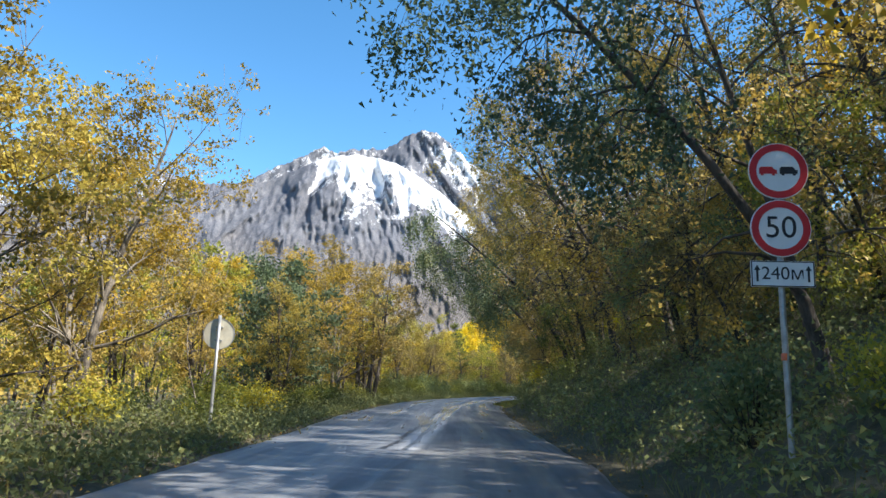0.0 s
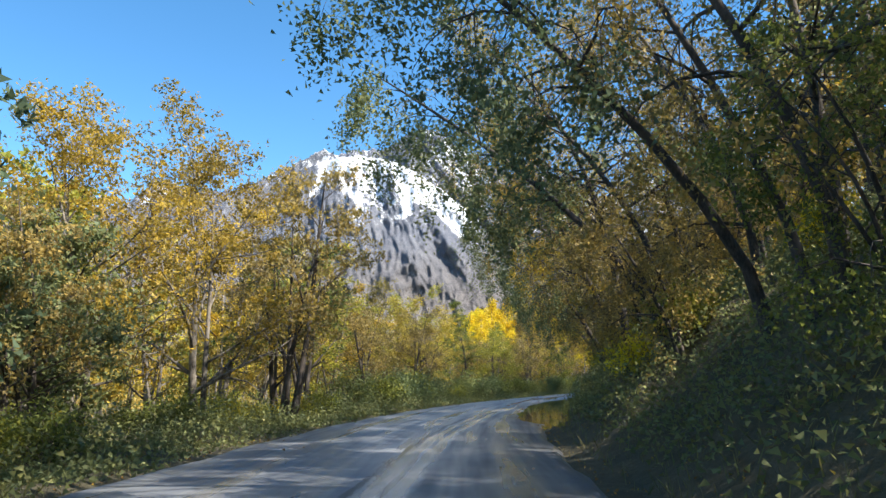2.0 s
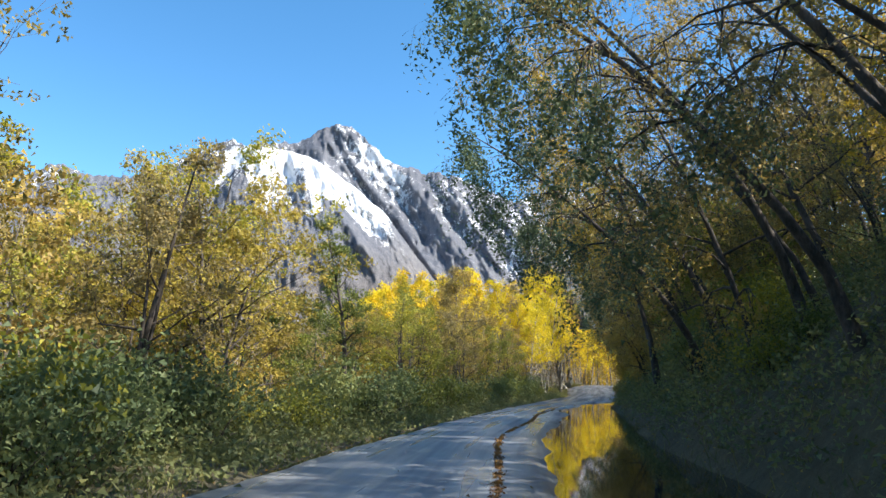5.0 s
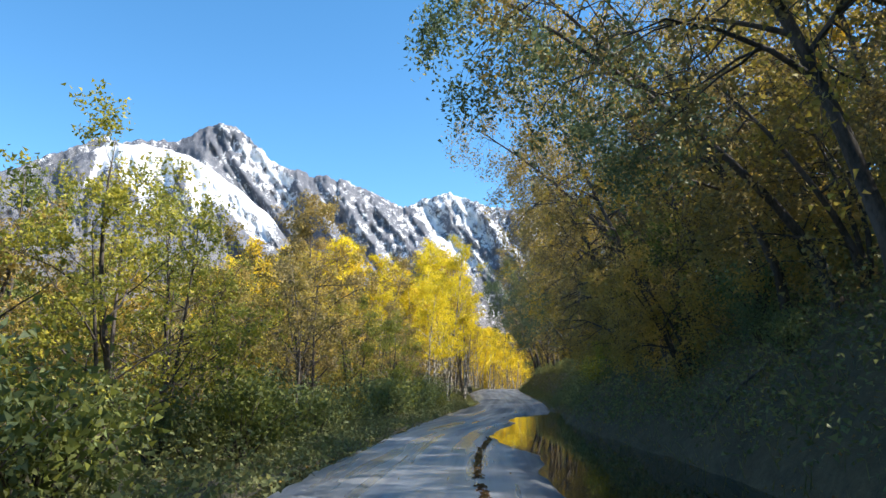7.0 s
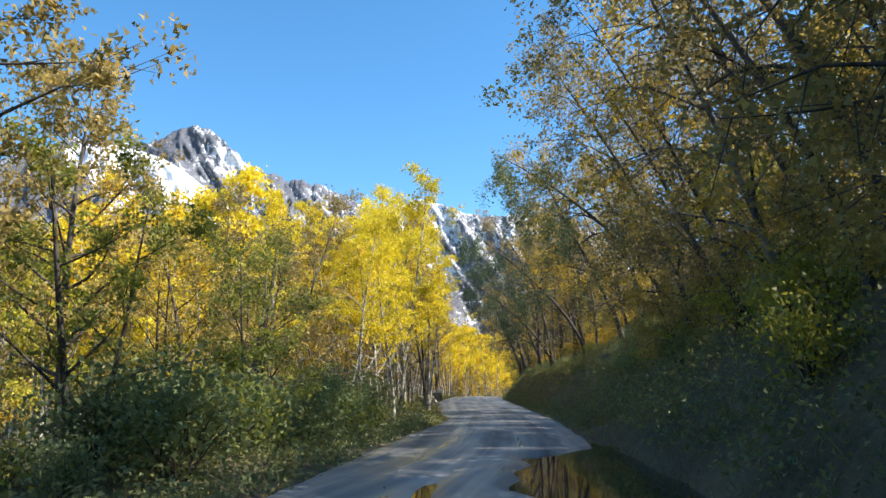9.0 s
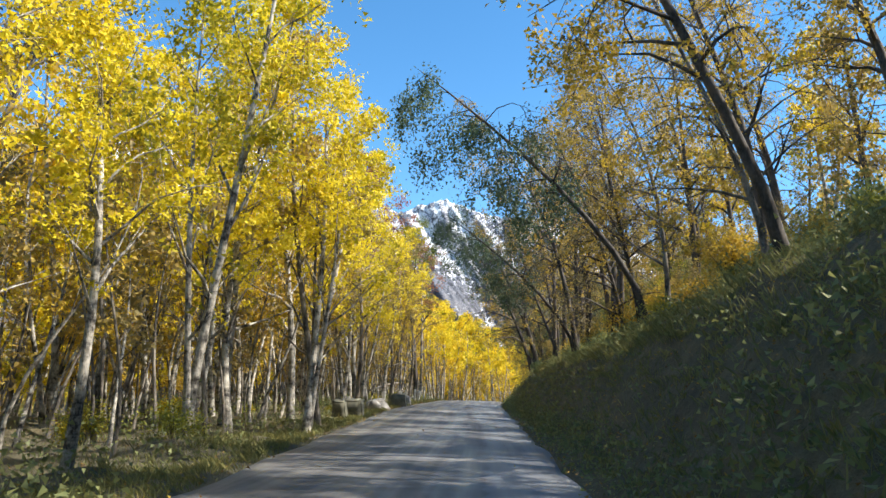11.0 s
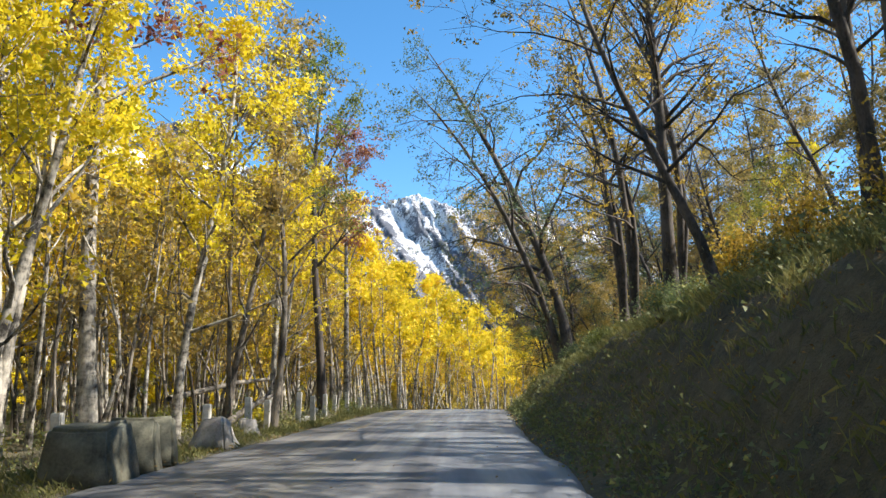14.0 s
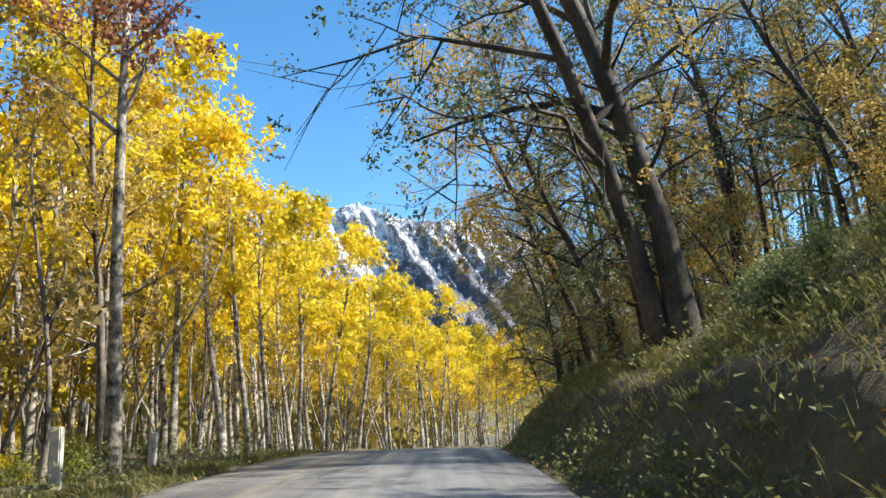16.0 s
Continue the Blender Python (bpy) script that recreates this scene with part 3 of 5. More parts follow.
# ---- trees ----
def grow(seed, height, radius, spread, crown_from, limbs, leaves, leaf, lean=0.0, droop=0.0, stems=1, up=0.75, twigs=5, wander=0.12, gap=0.0, bare=0.0, subs=0):
    """Wood and leaves of one tree, leaning towards +x."""
    rng = np.random.default_rng(seed)
    wood, crown = Soup(), Soup()
    tips = []
    for stem in range(stems):
        hgt = height * (1 if stem == 0 else rng.uniform(0.72, 0.95))
        side = rng.uniform(0, 2 * math.pi)
        off = 0 if stems == 1 else rng.uniform(0.06, 0.12) if height > 12 else rng.uniform(0.10, 0.26)
        n = 9
        pts, rad = [], []
        wx, wy = rng.normal(size=2) * wander
        for i in range(n):
            f = i / (n - 1)
            bendx = lean * hgt * (f ** 1.3) + math.cos(side) * off * hgt * f + wx * hgt * 0.25 * math.sin(f * 4 + seed)
            bendy = math.sin(side) * off * hgt * f + wy * hgt * 0.25 * math.sin(f * 3.3 + seed)
            pts.append(Vector((bendx, bendy, f * hgt * (1 - 0.25 * abs(lean) * f) - (0.35 if i == 0 else 0))))
            rad.append(radius * (1 if stem == 0 else 0.75) * ((1 - f) ** 0.8 + 0.05) * (1.35 if i == 0 else 1))
        wood.tube(pts, rad, 8)

        def on(f):
            k = min(n - 2, int(f * (n - 1)))
            t = f * (n - 1) - k
            return pts[k].lerp(pts[k + 1], t), rad[k] * (1 - t) + rad[k + 1] * t

        for i in range(limbs // stems):
            f = crown_from + (0.97 - crown_from) * (i + rng.uniform(0, 0.9)) / (limbs // stems)
            p, r = on(min(f, 0.97))
            az = i * 2.4 + rng.uniform(-0.5, 0.5) + stem
            rel = (f - crown_from) / (1 - crown_from)
            ln = spread * (0.55 + 0.75 * math.sin(math.pi * min(0.95, rel * 0.8 + 0.18))) * rng.uniform(0.7, 1.2) * (1 - 0.35 * rel)
            el = up * rng.uniform(0.6, 1.2) + 0.25 * rel
            d = Vector((math.cos(az) * math.cos(el) + lean * 0.7, math.sin(az) * math.cos(el), math.sin(el))).normalized()
            lp, lr = [p], [max(0.012, r * 0.55)]
            q = p.copy()
            for k in range(4):
                d = (d + Vector(rng.normal(size=3) * 0.16) + Vector((0, 0, -droop * 0.30 * (k + 0.5)))).normalized()
                q = q + d * ln / 4
                lp.append(q.copy())
                lr.append(lr[0] * (1 - (k + 1) / 4.6))
            wood.tube(lp, lr, 5)
            tips.append((lp[-1], 1.0))
            arms = [lp]
            for k in range(subs):
                t = rng.uniform(0.9, 3.2)
                a = lp[int(t)].lerp(lp[int(t) + 1], t - int(t))
                sd = (d + Vector(rng.normal(size=3) * 0.6) + Vector((0, 0, 0.10 - droop * 0.3))).normalized()
                sl = ln * rng.uniform(0.35, 0.6)
                arm, q = [a], a.copy()
                for _k in range(4):
                    sd = (sd + Vector(rng.normal(size=3) * 0.18) + Vector((0, 0, -droop * 0.22))).normalized()
                    q = q + sd * sl / 4
                    arm.append(q.copy())
                r0 = lr[int(t)] * 0.62
                wood.tube(arm, [r0, r0 * 0.8, r0 * 0.6, r0 * 0.4, 0.005], 4)
                tips.append((q, 1.0))
                arms.append(arm)
            for k in range(twigs):
                lp = arms[k % len(arms)]
                t = rng.uniform(0.25, 1.0) * 4
                a = lp[min(3, int(t))].lerp(lp[min(3, int(t)) + 1], t - min(3, int(t)))
                td = (d + Vector(rng.normal(size=3) * 0.75) + Vector((0, 0, 0.15 - droop * 0.9))).normalized()
                tl = ln * rng.uniform(0.22, 0.45)
                mid = a + td * tl * 0.5
                end = mid + (td + Vector((0, 0, -droop * 0.8))).normalized() * tl * 0.5
                if droop > 0.5:
                    wood.tube([a, mid, end], [lr[-2] * 0.5, lr[-2] * 0.35, 0.004], 3)
                else:
                    wood.tube([a, end], [lr[-2] * 0.6, 0.004], 3)
                tips += [(a.lerp(mid, 0.5), 0.4), (mid, 0.8), (mid.lerp(end, 0.55), 0.9), (end, 0.9)]
    if leaves:
        keep = [t for t in tips if rng.uniform() > gap]
        w = np.array([t[1] * (1.0 if t[0].z > bare * height else 0.12) for t in keep]) * np.exp(rng.normal(size=len(keep)) * 0.7)
        c = np.array([tuple(t[0]) for t in keep])
        blob = (spread * 0.058 + 0.07) * (0.7 if droop > 0.5 else 1.0)
        sprays = max(40, leaves // 14)
        heart = c[rng.choice(len(c), sprays, p=w / w.sum())] + np.clip(rng.normal(size=(sprays, 3)), -1.7, 1.7) * np.array([blob, blob, blob * (0.7 + droop * 0.8)])
        pos = heart[rng.integers(0, sprays, leaves)] + rng.normal(size=(leaves, 3)) * np.array([1, 1, 0.7]) * max(0.11, leaf * 1.3)
        if droop:
            pos[:, 2] -= np.abs(rng.normal(size=leaves)) * droop * 0.5
        crown.leaves(pos, leaf * rng.uniform(0.6, 1.35, leaves), rng)
    return wood, crown


def tree_kind(name, label, category, bark, leafkind, seed, **kw):
    """A finished tree: an empty with trunk and crown, at the origin."""
    wood, crown = grow(seed, **kw)
    root = new(name)
    root.empty_display_size = 0.3
    tagged(root, label, category)
    part("trunk", mesh_of("trunk", wood.v, wood.f, BARK[bark], True), root)
    if crown.f:
        part("crown", mesh_of("crown", crown.v, crown.f, LEAF[leafkind]), root)
    return root


def shrub_kind(name, label, leafkind, seed, high, wide, leaves, leaf):
    rng = np.random.default_rng(seed)
    wood, crown = Soup(), Soup()
    ends = []
    for i in range(16):
        az, tilt = rng.uniform(0, 6.28), rng.uniform(0.1, 1.0)
        d = Vector((math.cos(az) * math.sin(tilt) * wide / high, math.sin(az) * math.sin(tilt) * wide / high, math.cos(tilt)))
        a, b = d * high * 0.5, d * high * rng.uniform(0.75, 1.0) + Vector((0, 0, -0.1))
        wood.tube([Vector((0, 0, -0.15)), a, b], [0.02, 0.012, 0.004], 3)
        ends += [a, a.lerp(b, 0.5), b]
    c = np.array([tuple(e) for e in ends])
    pos = c[rng.integers(0, len(c), leaves)] + rng.normal(size=(leaves, 3)) * np.array([wide, wide, high]) * 0.17
    pos[:, 2] = np.abs(pos[:, 2])
    crown.leaves(pos, leaf * rng.uniform(0.6, 1.4, leaves), rng)
    root = new(name)
    root.empty_display_size = 0.2
    tagged(root, label, "shrub")
    part("stem", mesh_of("stem", wood.v, wood.f, BARK["dark"], True), root)
    part("foliage", mesh_of("foliage", crown.v, crown.f, LEAF[leafkind]), root)
    return root


KINDS = {}


def kind(key, *made):
    KINDS[key] = [[m, False] for m in made]


def plant(key, y, l, scale=1.0, face=None, variant=None, rng=random):
    """Sets one plant of a kind on the land. The first of each variant is the original itself."""
    options = KINDS[key]
    slot = options[(rng.randrange(len(options)) if variant is None else variant) % len(options)]
    ob, used = slot
    turn = rng.uniform(0, 2 * math.pi) if face is None else face
    m = Matrix.Translation(at(y, l)) @ Matrix.Rotation(turn, 4, "Z")
    if used:
        made = copy_thing(ob, m)
    else:
        slot[1], made = True, ob
        made.matrix_basis = m
    made.scale = (scale, scale, scale * rng.uniform(0.92, 1.08))
    return made


for key, bark, leafkind, label in (("birch_yellow", "birch", "yellow", "tall birch with bright yellow autumn leaves and pale bark"), ("birch_orange", "birch", "orange", "birch with glowing orange-yellow autumn crown"), ("birch_dull", "grey", "olive", "grey-barked tree with thin brown-green autumn crown")):
    kind(key, *[tree_kind("birch_tree" if bark == "birch" else "forest_tree", label, "tree", bark, leafkind, s, height=15, radius=0.125, spread=2.8, wander=0.10, crown_from=0.20, bare=0.40, limbs=22, leaves=6200 if key == "birch_yellow" else 4400, leaf=0.12, up=0.95, twigs=6, stems=st) for s, st in ((11, 1), (12, 2), (13, 1))])
kind("birch_far", *[tree_kind("birch_tree", "birch deeper in the wood with orange-yellow crown", "tree", "birch", lk, s, height=15, radius=0.15, spread=2.8, crown_from=0.38, limbs=12, leaves=1900, leaf=0.235, up=0.95, twigs=3) for s, lk in ((14, "orange"), (15, "orange"), (16, "yellow"))])
kind("alder_gold", *[tree_kind("alder_tree", "leafy roadside tree turning gold and olive", "tree", "grey", "gold", s, height=10.0, radius=0.13, spread=2.9, crown_from=0.22, bare=0.3, limbs=20, leaves=9000, leaf=0.095, stems=2, up=0.65, twigs=6) for s in (21, 22, 23)])
kind("alder_green", *[tree_kind("alder_tree", "leafy roadside tree with green and yellow leaves", "tree", "dark", "green", s, height=9.5, radius=0.13, spread=2.6, crown_from=0.18, limbs=18, leaves=6000, leaf=0.108, stems=2, up=0.6, twigs=6) for s in (31, 32)])
kind("alder_dark", *[tree_kind("alder_tree", "shaded bushy tree with dark olive leaves", "tree", "dark", "olive", s, height=9.0, radius=0.13, spread=2.7, crown_from=0.15, limbs=18, leaves=6000, leaf=0.108, stems=3, up=0.55, twigs=6) for s in (41, 42)])
kind("verge_tree", tree_kind("verge_tree", "straight dark-trunked tree with brown-gold crown", "tree", "dark", "olive", 47, height=10.5, radius=0.15, spread=2.8, crown_from=0.20, bare=0.2, limbs=26, leaves=9500, leaf=0.11, up=0.5, twigs=7, wander=0.05))
kind("alder_far", *[tree_kind("alder_tree", "leafy tree deeper in the wood turning yellow", "tree", "grey", lk, s, height=9.5, radius=0.13, spread=2.7, crown_from=0.2, limbs=12, leaves=1900, leaf=0.22, stems=2, up=0.6, twigs=3) for s, lk in ((24, "gold"), (25, "green"), (26, "yellow"))])
kind("hanger", *[tree_kind("leaning_tree", "dark tree leaning over the road with drooping twigs", "tree", "dark", "olive", s, height=12.5, radius=0.115, spread=3.4, crown_from=0.12, limbs=22, leaves=7600, leaf=0.086, lean=0.36, droop=0.4, up=0.55, twigs=9, subs=2) for s in (51, 52, 53, 54)])
kind("hanger_gold", *[tree_kind("leaning_tree", "tree leaning over the road with golden-brown leaves", "tree", "grey", "gold", s, height=12.5, radius=0.11, spread=3.2, crown_from=0.15, limbs=20, leaves=7200, leaf=0.083, lean=0.30, droop=0.35, up=0.6, twigs=9, subs=2) for s in (61, 62)])
kind("slope_tree", *[tree_kind("slope_tree", "tall dark-trunked tree on the bank, thinly leaved", "tree", "dark", "gold", s, height=16, radius=0.18, spread=3.3, crown_from=0.30, limbs=22, leaves=3500, leaf=0.10, lean=0.12, droop=0.12, up=0.85, twigs=10, gap=0.15, stems=st, subs=2, wander=0.2) for s, st in ((71, 1), (72, 2), (73, 1))])
kind("bare_tree", *[tree_kind("bare_tree", "nearly bare tree with dark branching limbs", "tree", "dark", "olive", s, height=13, radius=0.13, spread=3.3, crown_from=0.22, limbs=20, leaves=4200, leaf=0.085, lean=0.28, droop=0.2, up=0.7, twigs=11, gap=0.25, subs=3, wander=0.2) for s in (81, 82)])
kind("hanger_far", *[tree_kind("leaning_tree", "dark tree higher up the wooded slope", "tree", "dark", lk, s, height=12.5, radius=0.16, spread=3.4, crown_from=0.2, limbs=11, leaves=1600, leaf=0.22, lean=0.3, droop=0.3, up=0.55, twigs=4) for s, lk in ((55, "olive"), (56, "gold"))])
kind("slope_far", *[tree_kind("slope_tree", "brownish thin-crowned tree higher up the slope", "tree", "dark", lk, s, height=14, radius=0.16, spread=3.0, crown_from=0.25, limbs=13, leaves=1700, leaf=0.19, lean=0.1, up=0.8, twigs=5, gap=0.1) for s, lk in ((57, "olive"), (58, "olive"), (59, "gold"))])
# backlit boughs: their silhouette shade is put into the dark leaf colour
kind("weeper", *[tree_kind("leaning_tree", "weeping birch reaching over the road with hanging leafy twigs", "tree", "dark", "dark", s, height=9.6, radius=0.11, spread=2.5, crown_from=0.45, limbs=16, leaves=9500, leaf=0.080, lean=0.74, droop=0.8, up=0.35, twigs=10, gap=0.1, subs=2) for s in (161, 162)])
kind("arch_tree", *[tree_kind("leaning_tree", "slender tree arching over the road with dense fine brown-green leaves", "tree", "dark", lk, s, height=12, radius=0.115, spread=3.0, crown_from=0.30, limbs=22, leaves=8500, leaf=0.076, lean=0.52, droop=0.55, up=0.55, twigs=10, gap=0.2, stems=st, subs=2) for s, lk, st in ((191, "olive", 2), (192, "tan", 1), (193, "olive", 2))])
kind("alder_tan", *[tree_kind("alder_tree", "bushy roadside tree turning tan and olive", "tree", "dark", lk, s, height=9.5, radius=0.12, spread=3.7, crown_from=0.10, limbs=24, leaves=10500, leaf=0.10, stems=3, up=0.6, twigs=9, subs=1) for s, lk in ((201, "tan"), (202, "tan"), (203, "green"))])
kind("broad_alder", *[tree_kind("alder_tree", "broad leafy tree turning yellow-olive with dark boughs", "tree", "grey", "gold", s, height=9.6, radius=0.14, spread=3.6, crown_from=0.12, limbs=26, bare=0.3, leaves=18000, leaf=0.085, stems=2, up=0.55, twigs=9, subs=2) for s in (211, 212)])
kind("alder_tan_far", *[tree_kind("alder_tree", "bushy tree deeper in the wood with tan autumn leaves", "tree", "grey", lk, s, height=9.5, radius=0.12, spread=3.6, crown_from=0.12, limbs=14, leaves=3400, leaf=0.19, stems=2, up=0.6, twigs=4) for s, lk in ((204, "tan"), (205, "green"), (206, "olive"))])
kind("bank_bush", *[tree_kind("bank_bush", "tall leafy bush overhanging the bank", "bush", "dark", lk, s, height=5.0, radius=0.07, spread=2.2, crown_from=0.08, limbs=15, leaves=6500, leaf=0.075, lean=0.35, droop=0.45, stems=3, up=0.5, twigs=5) for s, lk in ((171, "olive"), (172, "green"), (173, "olive"))])
kind("over_tree", *[tree_kind("leaning_tree", "dark-limbed tree arching over the road with brownish drooping crown", "tree", "dark", lk, s, height=13, radius=0.13, spread=3.2, crown_from=0.30, limbs=20, leaves=7500, leaf=0.084, lean=0.42, droop=0.4, up=0.6, twigs=9, gap=0.15, subs=2) for s, lk in ((181, "olive"), (182, "gold"))])
kind("slope_dark", *[tree_kind("slope_tree", "shaded tree on the bank with dull green leaves", "tree", "dark", "shade", s, height=11.5, radius=0.12, spread=3.2, crown_from=0.12, limbs=22, leaves=8000, leaf=0.085, lean=0.18, droop=0.3, up=0.6, twigs=9, subs=2) for s in (221, 222)])
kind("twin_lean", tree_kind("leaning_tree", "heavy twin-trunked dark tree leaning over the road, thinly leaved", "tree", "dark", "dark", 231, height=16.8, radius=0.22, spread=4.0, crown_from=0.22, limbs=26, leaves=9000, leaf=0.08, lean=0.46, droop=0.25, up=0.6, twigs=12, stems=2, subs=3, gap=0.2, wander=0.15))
kind("fork_tree", tree_kind("forked_tree", "dark-trunked tree forking into several limbs, green and brown crown", "tree", "dark", "green", 241, height=15.5, radius=0.19, spread=3.2, crown_from=0.36, limbs=14, leaves=6500, leaf=0.105, up=1.05, twigs=12, subs=3, bare=0.5, wander=0.08))
kind("red_tree", *[tree_kind("cherry_tree", "slender tree with thin pinkish-red autumn crown", "tree", "birch", "rust", s, height=15, radius=0.16, spread=2.9, crown_from=0.45, limbs=18, leaves=5000, leaf=0.11, up=0.95, twigs=8) for s in (91,)])
kind("poplar", tree_kind("poplar_tree", "narrow tall tree with yellow-green leaves", "tree", "dark", "green", 95, height=11.0, radius=0.14, spread=1.35, crown_from=0.25, limbs=22, leaves=6400, leaf=0.095, up=0.7, lean=-0.05))
kind("pole_pale", *[tree_kind("young_birch", "thin pale birch stem with few leaves", "tree", "birch", "gold", s, height=9.5, radius=0.07, spread=1.4, crown_from=0.35, limbs=8, leaves=300, leaf=0.15, up=1.0, twigs=3, wander=0.3) for s in (101, 102, 103)])
kind("pole_dark", *[tree_kind("sapling", "thin dark forest sapling with sparse leaves", "tree", "grey", "olive", s, height=8.5, radius=0.06, spread=1.5, crown_from=0.25, limbs=6, leaves=300, leaf=0.16, up=0.9, twigs=3, wander=0.35) for s in (111, 112, 113)])
kind("shrub", *[shrub_kind("shrub", "dense dark green roadside shrub", "shade", s, 1.7, 1.5, 1700, 0.078) for s in (121, 122)])
kind("shrub_green", *[shrub_kind("shrub", "leafy green and yellow undergrowth shrub", "green", s, 1.5, 1.4, 1700, 0.078) for s in (131, 132)])
kind("shrub_gold", *[shrub_kind("shrub", "low yellow-leaved autumn shrub", "yellow", s, 1.3, 1.1, 1000, 0.085) for s in (141,)])
kind("gold_bush", *[shrub_kind("shrub", "tan and gold undergrowth bush on the slope", lk, s, 1.9, 1.7, 1700, 0.085) for s, lk in ((142, "gold"), (143, "tan"))])
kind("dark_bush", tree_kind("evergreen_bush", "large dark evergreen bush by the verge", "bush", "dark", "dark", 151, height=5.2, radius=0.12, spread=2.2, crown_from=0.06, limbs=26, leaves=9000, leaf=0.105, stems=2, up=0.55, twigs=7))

R = random.Random(5)


def facing(y, spread=0.5):
    """A turn that points a tree's lean from the bank towards the road."""
    return math.pi - float(line_turn(y)) + R.uniform(-spread, spread)


TAKEN = []


def free(y, l, gap):
    if any((y - a) ** 2 + (l - b) ** 2 < gap * gap for a, b in TAKEN):
        return False
    TAKEN.append((y, l))
    return True


# trees that stand out, along the verge
for key, y, l, scale, variant in (
    ("broad_alder", 18.0, -9.6, 0.84, 0), ("broad_alder", 23.5, -12.6, 0.85, 1), ("alder_dark", 26.0, -9.4, 0.55, 0), ("broad_alder", 44.5, -7.6, 0.92, 1), ("broad_alder", 40.5, -9.4, 0.82, 0), ("alder_dark", 51.0, -7.6, 0.85, 1),
    ("alder_dark", 36.5, -7.6, 0.6, 0), ("alder_gold", 39.0, -12.5, 0.75, 0), ("alder_green", 58.0, -9.5, 0.95, 2), ("alder_dark", 48.5, -6.6, 1.0, 1), ("alder_gold", 55.0, -12.0, 1.0, 1),
    ("poplar", 85.1, -8.1, 0.80, 0), ("alder_tan", 79.0, -9.4, 0.66, 1), ("alder_tan", 73.0, -9.2, 0.60, 0), ("alder_tan", 75.5, -9.4, 0.85, 2), ("alder_green", 92.0, -10.5, 0.62, 0), ("verge_tree", 112.0, -11.2, 0.8, 0), ("verge_tree", 105.2, -8.6, 0.84, 0),
    ("birch_yellow", 128.5, -7.0, 0.62, 0), ("birch_yellow", 135.5, -6.5, 0.86, 1), ("birch_yellow", 139.5, -6.6, 0.9, 2), ("birch_yellow", 130.6, -6.2, 0.6, 2), ("birch_yellow", 142.0, -8.0, 1.02, 0), ("birch_yellow", 146.0, -7.5, 1.0, 0),
    ("birch_yellow", 140.6, -5.0, 0.8, 1), ("birch_dull", 142.3, -5.3, 0.85, 1), ("birch_yellow", 151.0, -7.3, 1.0, 1), ("birch_dull", 154.5, -5.9, 0.8, 2), ("birch_yellow", 158.3, -7.3, 0.95, 2),
    ("birch_yellow", 174.2, -6.6, 0.95, 0), ("birch_dull", 177.5, -7.0, 0.9, 1), ("fork_tree", 185.8, -6.2, 1.0, 0), ("red_tree", 194.4, -6.8, 1.06, 0), ("red_tree", 171.5, -8.0, 1.3, 0), ("birch_yellow", 169.3, -8.6, 1.2, 1), ("birch_yellow", 165.0, -7.2, 1.1, 2), ("birch_yellow", 192.0, -9.3, 0.9, 2),
    ("birch_dull", 178.0, -5.9, 0.9, 2), ("birch_dull", 196.0, -8.3, 0.9, 0),
):
    TAKEN.append((y, l))
    plant(key, y, l, scale, variant=variant, rng=R)
for y, l, big in ((32.0, -8.8, 1.1), (36.0, -8.0, 0.7), (39.4, -9.0, 0.9)):
    TAKEN.append((y, l))
    plant("dark_bush", y, l, big, rng=R)
TAKEN += [(83.0, -6.5), (82.0, -8.5), (83.6, -10.0), (86.5, -6.6), (79.5, -6.2), (76.8, -6.4), (189.0, -6.0), (189.5, -8.0), (191.5, -6.2), (192.0, -8.0), (183.5, -6.0), (183.0, -8.0), (187.5, -7.5), (170.0, -6.6), (173.0, -9.4), (170.0, -9.4)]

